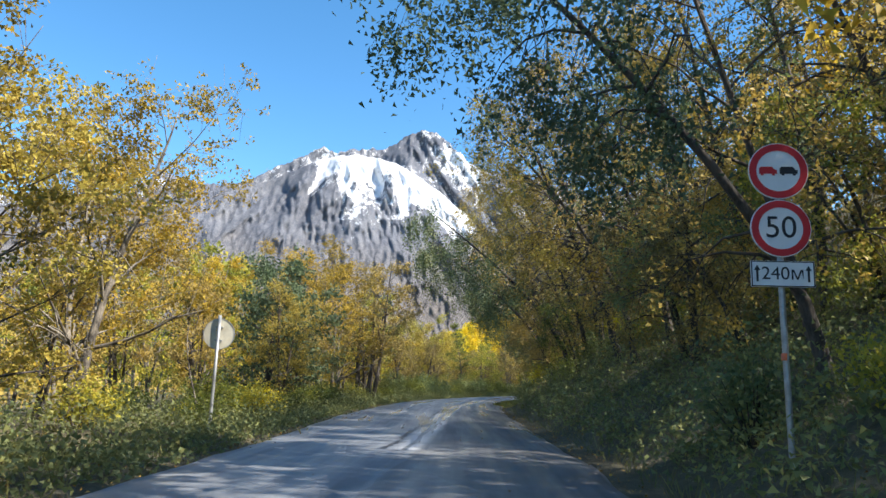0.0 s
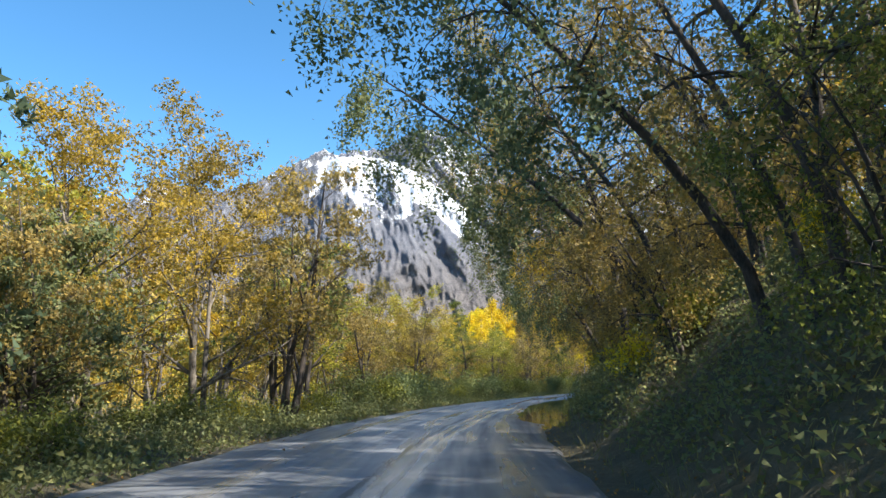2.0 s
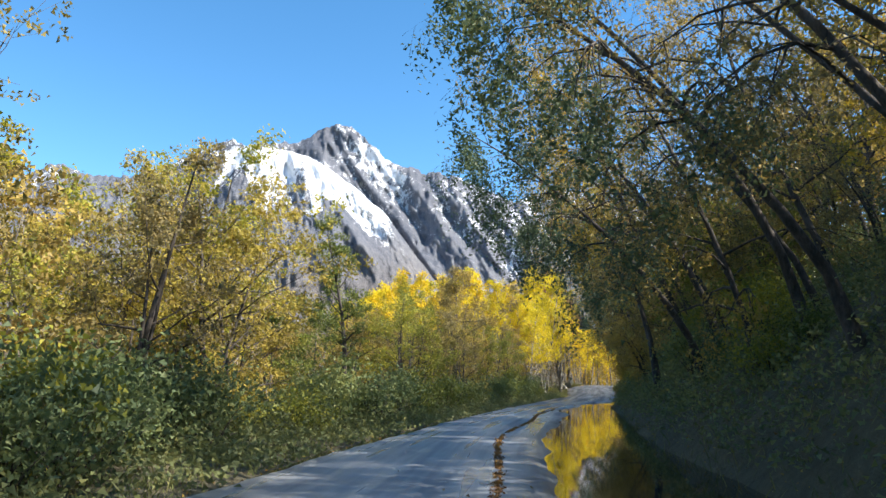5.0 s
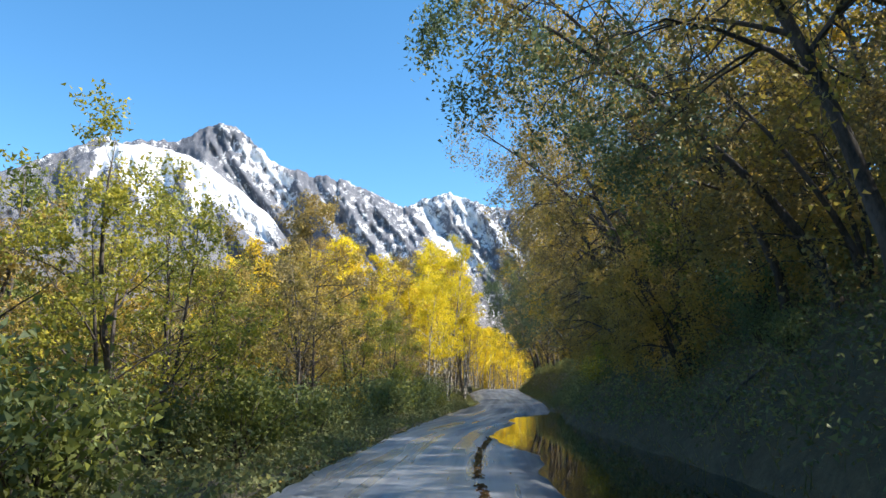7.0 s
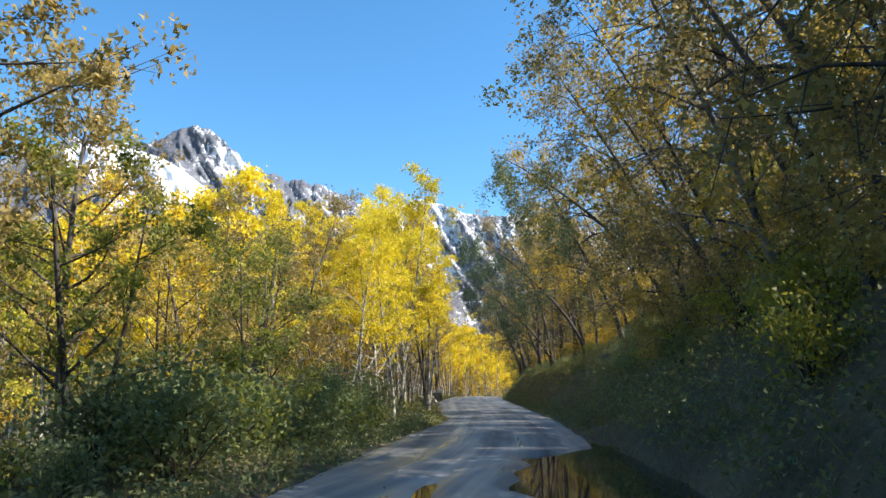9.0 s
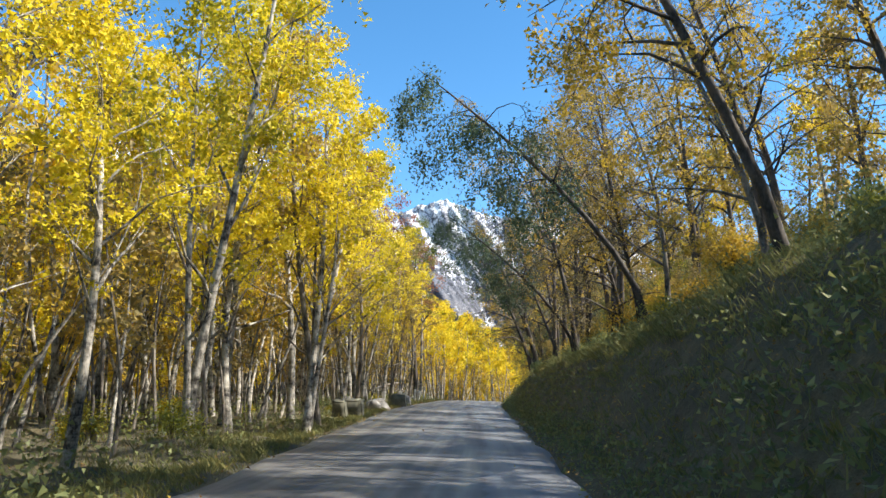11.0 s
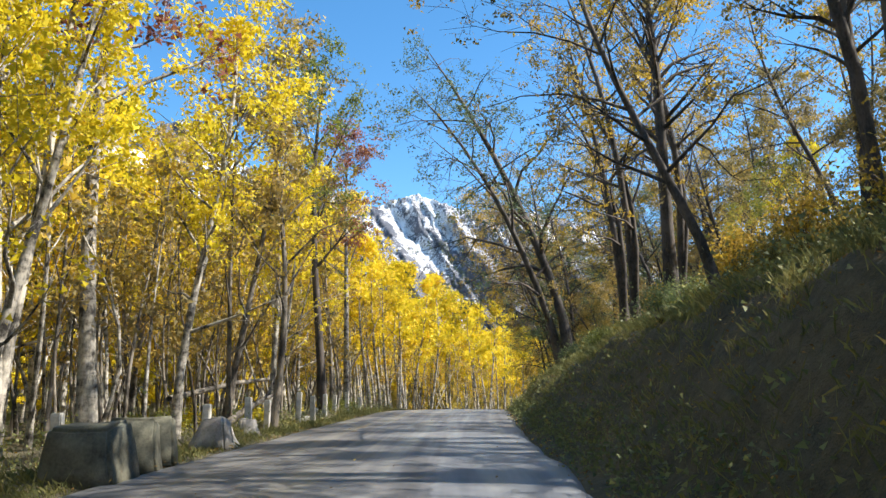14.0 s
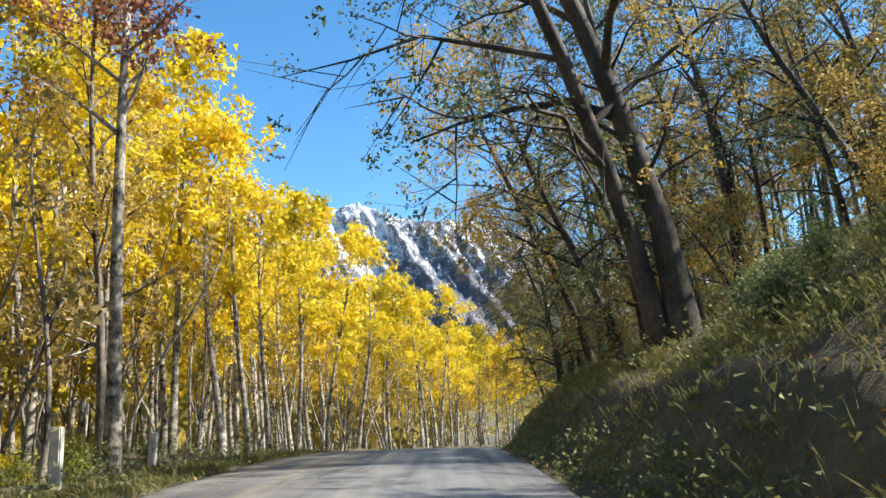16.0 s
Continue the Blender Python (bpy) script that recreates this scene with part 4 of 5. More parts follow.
# trees that stand out, on the bank
for key, y, l, scale, variant in (
    ("slope_tree", 160.5, 8.6, 1.0, 0), ("slope_tree", 159.0, 12.0, 1.05, 1), ("slope_tree", 163.0, 8.2, 0.95, 2), ("slope_tree", 166.0, 7.2, 0.9, 1), ("slope_tree", 155.0, 7.0, 0.9, 0), ("bare_tree", 171.0, 5.6, 0.9, 0),
    ("slope_tree", 171.0, 8.8, 1.0, 2), ("slope_tree", 178.5, 7.4, 1.1, 0), ("slope_tree", 186.0, 7.0, 1.0, 1), ("bare_tree", 194.0, 6.2, 1.0, 1), ("twin_lean", 193.0, 5.4, 1.25, 0), ("hanger", 199.5, 6.2, 0.9, 0), ("hanger", 152.0, 6.6, 0.9, 1), ("hanger_gold", 144.0, 6.4, 0.85, 1), ("bare_tree", 199.0, 5.2, 1.0, 0),
    ("bare_tree", 147.0, 6.0, 0.85, 1), ("slope_tree", 142.0, 8.0, 0.9, 2), ("hanger_gold", 137.0, 6.4, 0.85, 0), ("slope_tree", 134.0, 9.0, 0.9, 0),
    ("over_tree", 133.5, 5.4, 0.95, 1), ("over_tree", 156.5, 5.4, 1.0, 0), ("slope_tree", 174.5, 6.2, 0.9, 0), ("over_tree", 121.0, 6.0, 0.85, 0), ("over_tree", 85.5, 5.2, 0.88, 0), ("over_tree", 80.5, 5.6, 0.85, 1), ("over_tree", 46.0, 5.2, 0.85, 0), ("over_tree", 52.0, 5.4, 0.85, 1), ("over_tree", 26.0, 5.2, 0.8, 1), ("over_tree", 100.5, 7.4, 0.85, 1), ("over_tree", 107.0, 6.2, 0.9, 0), ("over_tree", 113.5, 6.0, 0.9, 1), ("over_tree", 94.0, 7.0, 0.85, 0), ("slope_tree", 184.0, 9.0, 0.95, 1), ("bare_tree", 188.0, 17.0, 1.0, 0), ("slope_tree", 165.0, 6.6, 0.9, 0), ("slope_tree", 169.0, 9.4, 0.9, 1), ("slope_tree", 181.0, 6.4, 0.9, 1), ("over_tree", 204.0, 5.6, 1.05, 1),
):
    TAKEN.append((y, l))
    plant(key, y, l, scale, facing(y, 0.15 if key == "over_tree" else 0.5), variant, R)

for y, l, big in ((13.5, 6.0, 0.85), (16.5, 7.6, 0.95), (19.0, 5.6, 0.8), (21.0, 8.2, 1.0), (23.0, 6.2, 0.9), (26.5, 7.4, 0.95), (29.5, 6.0, 0.9), (31.5, 8.6, 1.0), (35.5, 6.6, 0.9), (14.0, 9.8, 1.0), (18.0, 11.0, 1.05), (9.5, 10.5, 1.0)):
    TAKEN.append((y, l))
    plant(R.choice(("hanger", "hanger", "slope_dark")), y, l, big, facing(y, 0.5), rng=R)

# the woods
LOW_Y = (-20, 14, 20, 38, 42, 52, 58, 72, 76, 83, 88, 118, 124)
LOW_H = (0.8, 0.8, 0.52, 0.55, 0.85, 0.9, 0.72, 0.70, 0.75, 0.66, 0.60, 0.64, 0.8)
for _ in range(900):
    y = R.uniform(-8, 122)
    d = 2.6 + 24 * R.random() ** 1.4
    l = float(edge_l(y)) - d
    if y > 105 and d < 11 and R.random() < 0.8:
        continue
    if free(y, l, (2.9 if d < 10 else 4.0) * (1.0 if y < 60 else 0.8)):
        big = float(np.interp(y, LOW_Y, LOW_H)) * R.uniform(0.85, 1.12) * (1.0 if d < 12 else 1.1)
        if d < 8:
            key = R.choices(("alder_gold", "alder_tan", "alder_green", "alder_dark", "pole_dark"), (3, 2, 2, 2.5, 2) if y < 58 else (0.6, 5, 1.6, 3, 0.6))[0]
        else:
            key = R.choices(("alder_far", "alder_tan_far"), (2, 1.5) if y < 55 else (0.15, 1))[0]
        plant(key, y, l, big, rng=R)
for _ in range(2400):
    y = R.uniform(123, 290)
    d = 2.4 + 24 * R.random() ** 1.4
    l = float(edge_l(y)) - d
    if free(y, l, 1.4 if d < 9 and y < 215 else 2.5):
        if y > 200 or d > 10:
            plant(R.choices(("birch_far", "pole_pale", "pole_dark"), (1.8, 1, 0.4))[0], y, l, R.uniform(0.8, 1.0) * (float(np.interp(y, (194, 202, 209, 218, 232, 250), (1.05, 0.95, 0.80, 0.86, 1.08, 1.1))) * (1.0 if d < 7 else 1.12) if y > 194 else 0.7 if y < 135 else 1.0), rng=R)
        else:
            key = R.choices(("birch_yellow", "birch_orange", "birch_dull", "pole_pale", "pole_dark"), (1.0, 0.15, 0.3, 2.0, 2.4))[0]
            plant(key, y, l, R.uniform(0.7, 0.92) * (0.68 if y < 135 else 1.0), rng=R)
for _ in range(420):
    y = R.uniform(0, 128)
    d = 2.2 + 18 * R.random() ** 1.4
    l = float(edge_r(y)) + d
    if y < 11.5 and d < 7:
        continue
    if free(y, l, 2.9 if y > 62 else 3.2):
        plant("hanger_far" if d > 10 else R.choices(("hanger", "hanger_gold", "bare_tree"), (5, 1.2, 1.5) if y < 62 else (5, 1.2 if y < 100 else 0.5, 1))[0], y, l, R.uniform(0.65, 0.92) if y > 45 else R.uniform(0.8, 1.02), facing(y, 0.7), rng=R)
for _ in range(700):
    y = R.uniform(126, 262)
    d = (5.5 if y < 184 else 3.8) + 22 * R.random() ** 1.3
    l = float(edge_r(y)) + d
    if 178 < y < 193.5 and 5.5 < d < 26:
        continue
    if free(y, l, 2.9 if not 138 < y < 200 else 3.8 if d < 12 else 5.2):
        plant(("birch_far" if y < 178 and R.random() < 0.65 else "slope_far") if d > 14 else R.choices(("slope_tree", "bare_tree", "slope_far", "hanger"), (3, 1.0, 1.3, 0.2) if y < 184 else (2, 2, 0.5, 1.2))[0].replace("hanger", "slope_dark"), y, l, R.uniform(0.75, 1.0), facing(y, 0.8), rng=R)
for _ in range(170):
    y = R.uniform(-12, 130)
    d = (7 if y > 58 else 15) + 22 * R.random()
    l = float(edge_r(y)) + d
    if (y > 58 or R.random() < 0.22) and free(y, l, 2.3):
        plant("hanger_far", y, l, R.uniform(0.8, 1.0), facing(y, 0.7), R.choice((0, 0, 1)), rng=R)
for _ in range(60):
    y = R.uniform(128, 215)
    plant("alder_far", y, float(edge_l(y)) - 9 - 16 * R.random(), R.uniform(0.45, 0.75), None, R.choice((0, 2, 2)), rng=R)
for _ in range(40):
    y = R.uniform(195, 212)
    l = float(edge_r(y)) + 3.5 + 13 * R.random()
    if free(y, l, 2.4):
        plant(R.choice(("slope_dark", "slope_dark", "hanger")), y, l, R.uniform(0.7, 0.95), facing(y, 0.8), rng=R)
for _ in range(26):
    y = R.uniform(200, 236)
    l = float(edge_r(y)) + 2.2 + 5 * R.random()
    if free(y, l, 2.0):
        plant(R.choice(("slope_dark", "hanger", "bank_bush")), y, l, R.uniform(0.65, 0.85), facing(y, 0.8), rng=R)
# unseen trees beside the start, added to shade the first stretch of road
for _ in range(70):
    y = R.uniform(-24, 8 if R.random() < 0.4 else 3)
    l = float(edge_r(y)) + 6 + 16 * R.random()
    if free(y, l, 2.3):
        plant("hanger_far", y, l, R.uniform(1.0, 1.25), facing(y, 0.7), rng=R)
for _ in range(34):
    y = R.uniform(136, 208)
    d = 11 + 20 * R.random()
    l = float(edge_r(y)) + d
    if not 178 < y < 193.5 and free(y, l, 2.2):
        plant(R.choice(("hanger_far", "hanger_far", "alder_far")), y, l, R.uniform(0.5, 0.68), facing(y, 0.8), rng=R)
for _ in range(16):
    y = R.uniform(150, 204)
    plant("bank_bush", y, float(edge_r(y)) + 7 + 7 * R.random(), R.uniform(0.5, 0.75), facing(y, 0.6), rng=R)
for y, l, big in ((11.4, 5.0, 0.95), (34.0, 4.7, 0.95), (40.0, 4.6, 0.95), (76.5, 5.4, 0.95), (67.5, 5.6, 0.9), (57.0, 5.2, 0.9), (121.5, 4.9, 0.9), (89.5, 6.2, 0.9), (142.5, 4.9, 1.0), (156.0, 4.8, 0.9)):
    plant("weeper", y, l, big, math.pi - float(line_turn(y)) + R.uniform(-0.15, 0.15), rng=R)
for y, off in ((24.5, 3.4), (33.0, 3.2), (43.0, 3.2), (50.0, 3.2), (56.0, 3.4), (65.0, 3.2), (71.0, 3.2), (78.0, 3.0), (85.0, 2.9), (92.0, 3.0), (100.0, 3.2), (108.0, 3.2), (115.0, 3.4)):
    plant("arch_tree", y, float(edge_r(y)) + off, R.uniform(0.78, 0.95), facing(y, 0.25), rng=R)
for _ in range(66):
    y = R.uniform(13, 128) if R.random() < 0.6 else R.uniform(78, 128)
    d = 2.0 + 7 * R.random()
    plant("bank_bush", y, float(edge_r(y)) + d, R.uniform(0.6, 1.0) * (0.75 if d < 3.2 else 1.0), facing(y, 0.6), rng=R)
for _ in range(22):
    y = R.uniform(120, 178) if R.random() < 0.4 else R.uniform(186, 222)
    plant("bank_bush", y, float(edge_r(y)) + (7 if y < 180 else 4) + 9 * R.random(), R.uniform(0.4, 0.7), facing(y, 0.6), rng=R)
for _ in range(75):
    y = R.uniform(58, 126)
    plant(R.choice(("shrub", "shrub", "shrub", "shrub", "shrub_green")), y, float(edge_l(y)) - 1.5 - 2.6 * R.random(), R.uniform(0.7, 1.2), rng=R)
for _ in range(150):
    y = R.uniform(124, 205)
    plant(R.choice(("pole_pale", "pole_dark", "pole_dark")), y, float(edge_l(y)) - 2.6 - 11 * R.random(), R.uniform(0.5, 1.0), rng=R)
for _ in range(80):
    y = R.uniform(185, 290)
    plant("birch_far", y, float(edge_l(y)) - 12 - 28 * R.random(), R.uniform(1.0, 1.25), rng=R)
# undergrowth
for _ in range(70):
    y = R.uniform(126, 180)
    plant("gold_bush", y, float(edge_r(y)) + 4.6 + 9 * R.random(), R.uniform(0.45, 0.95), rng=R)
for _ in range(70):
    y = R.uniform(140, 215)
    plant("birch_far", y, float(edge_l(y)) - 13 - 18 * R.random(), R.uniform(0.7, 0.9), rng=R)
for _ in range(75):
    y = R.uniform(4, 118)
    plant(R.choice(("shrub", "shrub_green", "shrub_green", "shrub_gold") if y < 62 else ("shrub", "shrub_green", "shrub")), y, float(edge_r(y)) + 1.8 + 5 * R.random(), R.uniform(0.5, 1.0), rng=R)
for _ in range(85):
    y = R.uniform(4, 125)
    plant(R.choice(("shrub", "shrub_green", "shrub_green", "shrub_gold") if y < 58 else ("shrub", "shrub", "shrub", "shrub_green")), y, float(edge_l(y)) - 1.8 - 5 * R.random(), R.uniform(0.4, 0.9), rng=R)
for _ in range(45):
    y = R.uniform(116, 205)
    plant(R.choice(("shrub_green", "shrub", "shrub")), y, float(edge_r(y)) + 1.8 + 7 * R.random(), R.uniform(0.3, 0.6), rng=R)
for _ in range(30):
    y = R.uniform(125, 205)
    plant(R.choice(("shrub_green", "shrub_gold")), y, float(edge_l(y)) - 2.2 - 4 * R.random(), R.uniform(0.3, 0.6), rng=R)
for options in KINDS.values():
    for ob, used in options:
        if not used:
            for o in (*ob.children_recursive, ob):
                bpy.data.objects.remove(o)


# ---- grass and fallen leaves ----
def build_grass():
    rng = np.random.default_rng(9)
    soup = Soup()
    for _ in range(34000):
        y = rng.uniform(2, 205)
        if rng.uniform() < 0.62:
            l = float(edge_r(y)) + 0.35 + 7.5 * rng.uniform() ** 1.2
        else:
            l = float(edge_l(y)) - 0.25 - 3.6 * rng.uniform() ** 1.3
        p = at(y, l)
        hgt, w = rng.uniform(0.10, 0.36), rng.uniform(0.004, 0.012)
        a = rng.uniform(0, 6.28)
        side = Vector((math.cos(a), math.sin(a), 0)) * w
        tip = Vector(rng.normal(size=3) * 0.12 * (1, 1, 0)) + Vector((0, 0, hgt))
        base = len(soup.v)
        soup.v += [p - side - Vector((0, 0, 0.03)), p + side - Vector((0, 0, 0.03)), p + tip * 0.6 + side * 0.7, p + tip]
        soup.f.append((base, base + 1, base + 2, base + 3))
    for _ in range(11000):
        y = rng.uniform(120, 206)
        u = rng.uniform()
        l = float(edge_r(y)) + (0.5 + 2.2 * rng.uniform() if u < 0.15 else 2.2 + 10 * rng.uniform() ** 1.3) if u < 0.7 else float(edge_l(y)) - 0.15 - 1.8 * rng.uniform() ** 1.4
        p = at(y, l)
        big = rng.uniform(0.4, 0.95) if 0.15 < u < 0.7 else rng.uniform(0.25, 0.55)
        for _k in range(12):
            a = rng.uniform(0, 6.28)
            q = p + Vector((rng.normal() * 0.10, rng.normal() * 0.10, -0.04))
            side = Vector((math.cos(a), math.sin(a), 0)) * rng.uniform(0.003, 0.008)
            tip = Vector((rng.normal() * 0.16 - 0.08, rng.normal() * 0.16, rng.uniform(0.2, 0.42))) * big
            base = len(soup.v)
            soup.v += [q - side, q + side, q + tip * 0.6 + side * 0.7 + Vector((0, 0, 0.03)), q + tip]
            soup.f.append((base, base + 1, base + 2, base + 3))
    tagged(part("grass", mesh_of("grass", soup.v, soup.f, LEAF["grass"])), "rough autumn grass on the verges and bank", "grass", kind="stuff")
    soup = Soup()
    pts = []
    for _ in range(27000):
        y = rng.uniform(2, 205)
        u = rng.uniform()
        if u < 0.66:
            l = float(edge_r(y)) - 0.2 + 8 * rng.uniform() ** 1.2
        elif u < 0.985:
            l = float(edge_l(y)) + 0.4 - 5 * rng.uniform() ** 1.1
        else:
            l = rng.uniform(float(edge_l(y)), float(edge_r(y)))
        inside = float(edge_l(y)) < l < float(edge_r(y))
        p = at(y, l)
        if inside:
            if flood(y, l) > 0.02:
                continue
            p.z = float(road_z(y)) + 0.085
        pts.append((p.x, p.y, p.z + 0.02))
    for _ in range(9000):
        y = rng.uniform(76, 206)
        p = at(y, float(edge_r(y)) + 0.3 + 3.5 * rng.uniform() ** 1.3)
        pts.append((p.x, p.y, p.z + 0.02))
    # flecks along the seam stand in for the yellow its water reflects
    seam = []
    for _ in range(3200):
        y = rng.uniform(63, 104)
        l = 0.12 + 0.10 * math.sin(y * 0.4) + rng.normal() * 0.035
        if noise.noise((y * 0.6, 3.0, 0.0)) < -0.35 or flood(y, l) > 0.02:
            continue
        x, yy = place(y, l)
        seam.append((float(x), float(yy), float(road_z(y)) + 0.080))
    soup.leaves(np.array(pts), rng.uniform(0.022, 0.052, len(pts)), rng, flat=0.9, long=1.2)
    tagged(part("fallen_leaves", mesh_of("fallen_leaves", soup.v, soup.f, LEAF["fallen"])), "scattered fallen brown and yellow leaves", "leaves", kind="stuff")
    soup = Soup()
    soup.leaves(np.array(seam), rng.uniform(0.03, 0.06, len(seam)), rng, flat=0.85, long=1.3)
    tagged(part("seam_leaves", mesh_of("seam_leaves", soup.v, soup.f, LEAF["fallen"])), "yellow flecks standing in for reflections in the water-filled road seam", "leaves", kind="stuff")


build_grass()


def build_ground_cover():
    """Low leafy weeds on the bank and verges."""
    rng = np.random.default_rng(19)
    soup = Soup()
    pts, size = [], []
    for n in range(37500):
        y = rng.uniform(2, 206) if n < 10500 else rng.uniform(122, 206) if n > 33000 else rng.uniform(2, 128)
        if n > 33000:
            l = float(edge_r(y)) + (0.25 + 0.7 * rng.uniform() if n % 3 == 0 else 2.2 + 4.5 * rng.uniform())
        elif n > 28500:
            l = float(edge_l(y)) - 0.15 - 2.6 * rng.uniform() ** 1.3
        elif rng.uniform() < 0.75:
            l = float(edge_r(y)) + 0.9 + 8.5 * rng.uniform() ** 1.1
        else:
            l = float(edge_l(y)) - 0.9 - 7 * rng.uniform() ** 1.2
        if n < 33000 and y > 128 and 0.4 < l - float(edge_r(y)) < 3.2 and rng.uniform() < 0.75:
            continue
        p = at(y, l)
        high = rng.uniform(0.05, 0.22) if n > 33000 else rng.uniform(0.04, 0.28) if n > 28500 else rng.uniform(0.08, 0.5)
        for _k in range(11):
            pts.append((p.x + rng.normal() * 0.22, p.y + rng.normal() * 0.22, p.z + abs(rng.normal()) * high))
            size.append(rng.uniform(0.035, 0.08) if n > 33000 else rng.uniform(0.045, 0.095))
    soup.leaves(np.array(pts), np.array(size), rng, flat=0.3)
    tagged(part("weeds", mesh_of("weeds", soup.v, soup.f, LEAF["weeds"])), "low dark green weeds covering the bank", "weeds", kind="stuff")


def build_far_woods():
    """Woods across the valley floor, below the mountains."""
    rng = np.random.default_rng(29)
    soup = Soup()
    pts, size = [], []
    for _ in range(2000):
        b, d = radians(rng.uniform(-62, 62)), 130 + 700 * rng.uniform() ** 1.5
        x, y = 10 + d * math.sin(b), 80 + d * math.cos(b)
        if d < 330 and x > line_x(y) - 25:
            continue
        high = rng.uniform(6, 11)
        for _k in range(34):
            pts.append((x + rng.normal() * 2.4, y + rng.normal() * 2.4, -4 + high * rng.uniform(0.1, 1.0)))
            size.append(rng.uniform(0.9, 1.7))
    soup.leaves(np.array(pts), np.array(size), rng)
    tagged(part("far_woods", mesh_of("far_woods", soup.v, soup.f, LEAF["tan"])), "distant autumn woods on the valley floor", "woods", kind="stuff")


def build_slope_woods():
    """Closed woods higher up the slope and further from the road, past the single trees."""
    rng = np.random.default_rng(39)
    soup = Soup()
    pts, size = [], []
    for _ in range(1500):
        y = rng.uniform(-60, 330)
        l = rng.uniform(33, 120) if rng.uniform() < 0.6 else -rng.uniform(30, 110)
        p = at(y, l)
        high, wide = rng.uniform(5, 10), rng.uniform(1.3, 2.4)
        base = len(soup.v)
        soup.tube([p - Vector((0, 0, 0.3)), p + Vector((rng.normal() * 0.3, rng.normal() * 0.3, high * 0.6))], [0.13, 0.05], 4)
        for _k in range(52):
            f = rng.uniform(0.2, 1.0)
            r = wide * math.sin(math.pi * min(0.96, f * 0.9 + 0.05))
            pts.append((p.x + rng.normal() * r * 0.6, p.y + rng.normal() * r * 0.6, p.z + high * f))
            size.append(rng.uniform(0.35, 0.75))
    soup.leaves(np.array(pts), np.array(size), rng)
    tagged(part("slope_woods", mesh_of("slope_woods", soup.v, soup.f, LEAF["olive"])), "closed autumn woods higher up the slope", "woods", kind="stuff")


build_ground_cover()
build_far_woods()
build_slope_woods()


# ---- signs ----
def disc(rad, thick, mat, name, inner=0.0, n=40):
    bm = bmesh.new()
    rings = []
    for r, y in ((inner, 0), (rad, 0), (rad, thick), (inner, thick)):
        rings.append([bm.verts.new((r * math.cos(2 * math.pi * i / n), y, r * math.sin(2 * math.pi * i / n))) for i in range(n)] if r > 0 else None)
    if inner > 0:
        for a in range(4):
            p, q = rings[a], rings[(a + 1) % 4]
            for i in range(n):
                bm.faces.new((p[i], p[(i + 1) % n], q[(i + 1) % n], q[i]))
    else:
        bm.faces.new(rings[1])
        bm.faces.new(rings[2][::-1])
        for i in range(n):
            bm.faces.new((rings[1][i], rings[1][(i + 1) % n], rings[2][(i + 1) % n], rings[2][i]))
    bmesh.ops.recalc_face_normals(bm, faces=bm.faces)
    return bm_mesh(name, bm, mat)


def box_mesh(name, mat, size, bevel=0.01, centre=(0, 0, 0)):
    bm = bmesh.new()
    bmesh.ops.create_cube(bm, size=1.0)
    for v in bm.verts:
        v.co = Vector((v.co.x * size[0] + centre[0], v.co.y * size[1] + centre[1], v.co.z * size[2] + centre[2]))
    if bevel:
        bmesh.ops.bevel(bm, geom=list(bm.edges), offset=bevel, segments=2, affect="EDGES")
    return bm_mesh(name, bm, mat)


def tube_mesh(name, mat, pts, rad, sides=12):
    s = Soup()
    s.tube(pts, [rad] * len(pts), sides)
    return mesh_of(name, s.v, s.f, mat, True)


def letters(text, size, mat, name):
    cu = bpy.data.curves.new(name, "FONT")
    cu.body, cu.size, cu.extrude, cu.align_x, cu.align_y = text, size, 0.0015, "CENTER", "CENTER"
    tmp = new(name, cu)
    dg = bpy.context.evaluated_depsgraph_get()
    me = bpy.data.meshes.new_from_object(tmp.evaluated_get(dg))
    bpy.data.objects.remove(tmp)
    me.materials.clear()
    me.materials.append(mat)
    return me


def outline_mesh(name, mat, pts, thick=0.003):
    """A flat shape cut from sheet, standing in the x-z plane."""
    bm = bmesh.new()
    f = bm.faces.new([bm.verts.new((x, 0, z)) for x, z in pts])
    out = bmesh.ops.extrude_face_region(bm, geom=[f])
    bmesh.ops.translate(bm, vec=(0, -thick, 0), verts=[g for g in out["geom"] if isinstance(g, bmesh.types.BMVert)])
    bmesh.ops.recalc_face_normals(bm, faces=bm.faces)
    return bm_mesh(name, bm, mat)


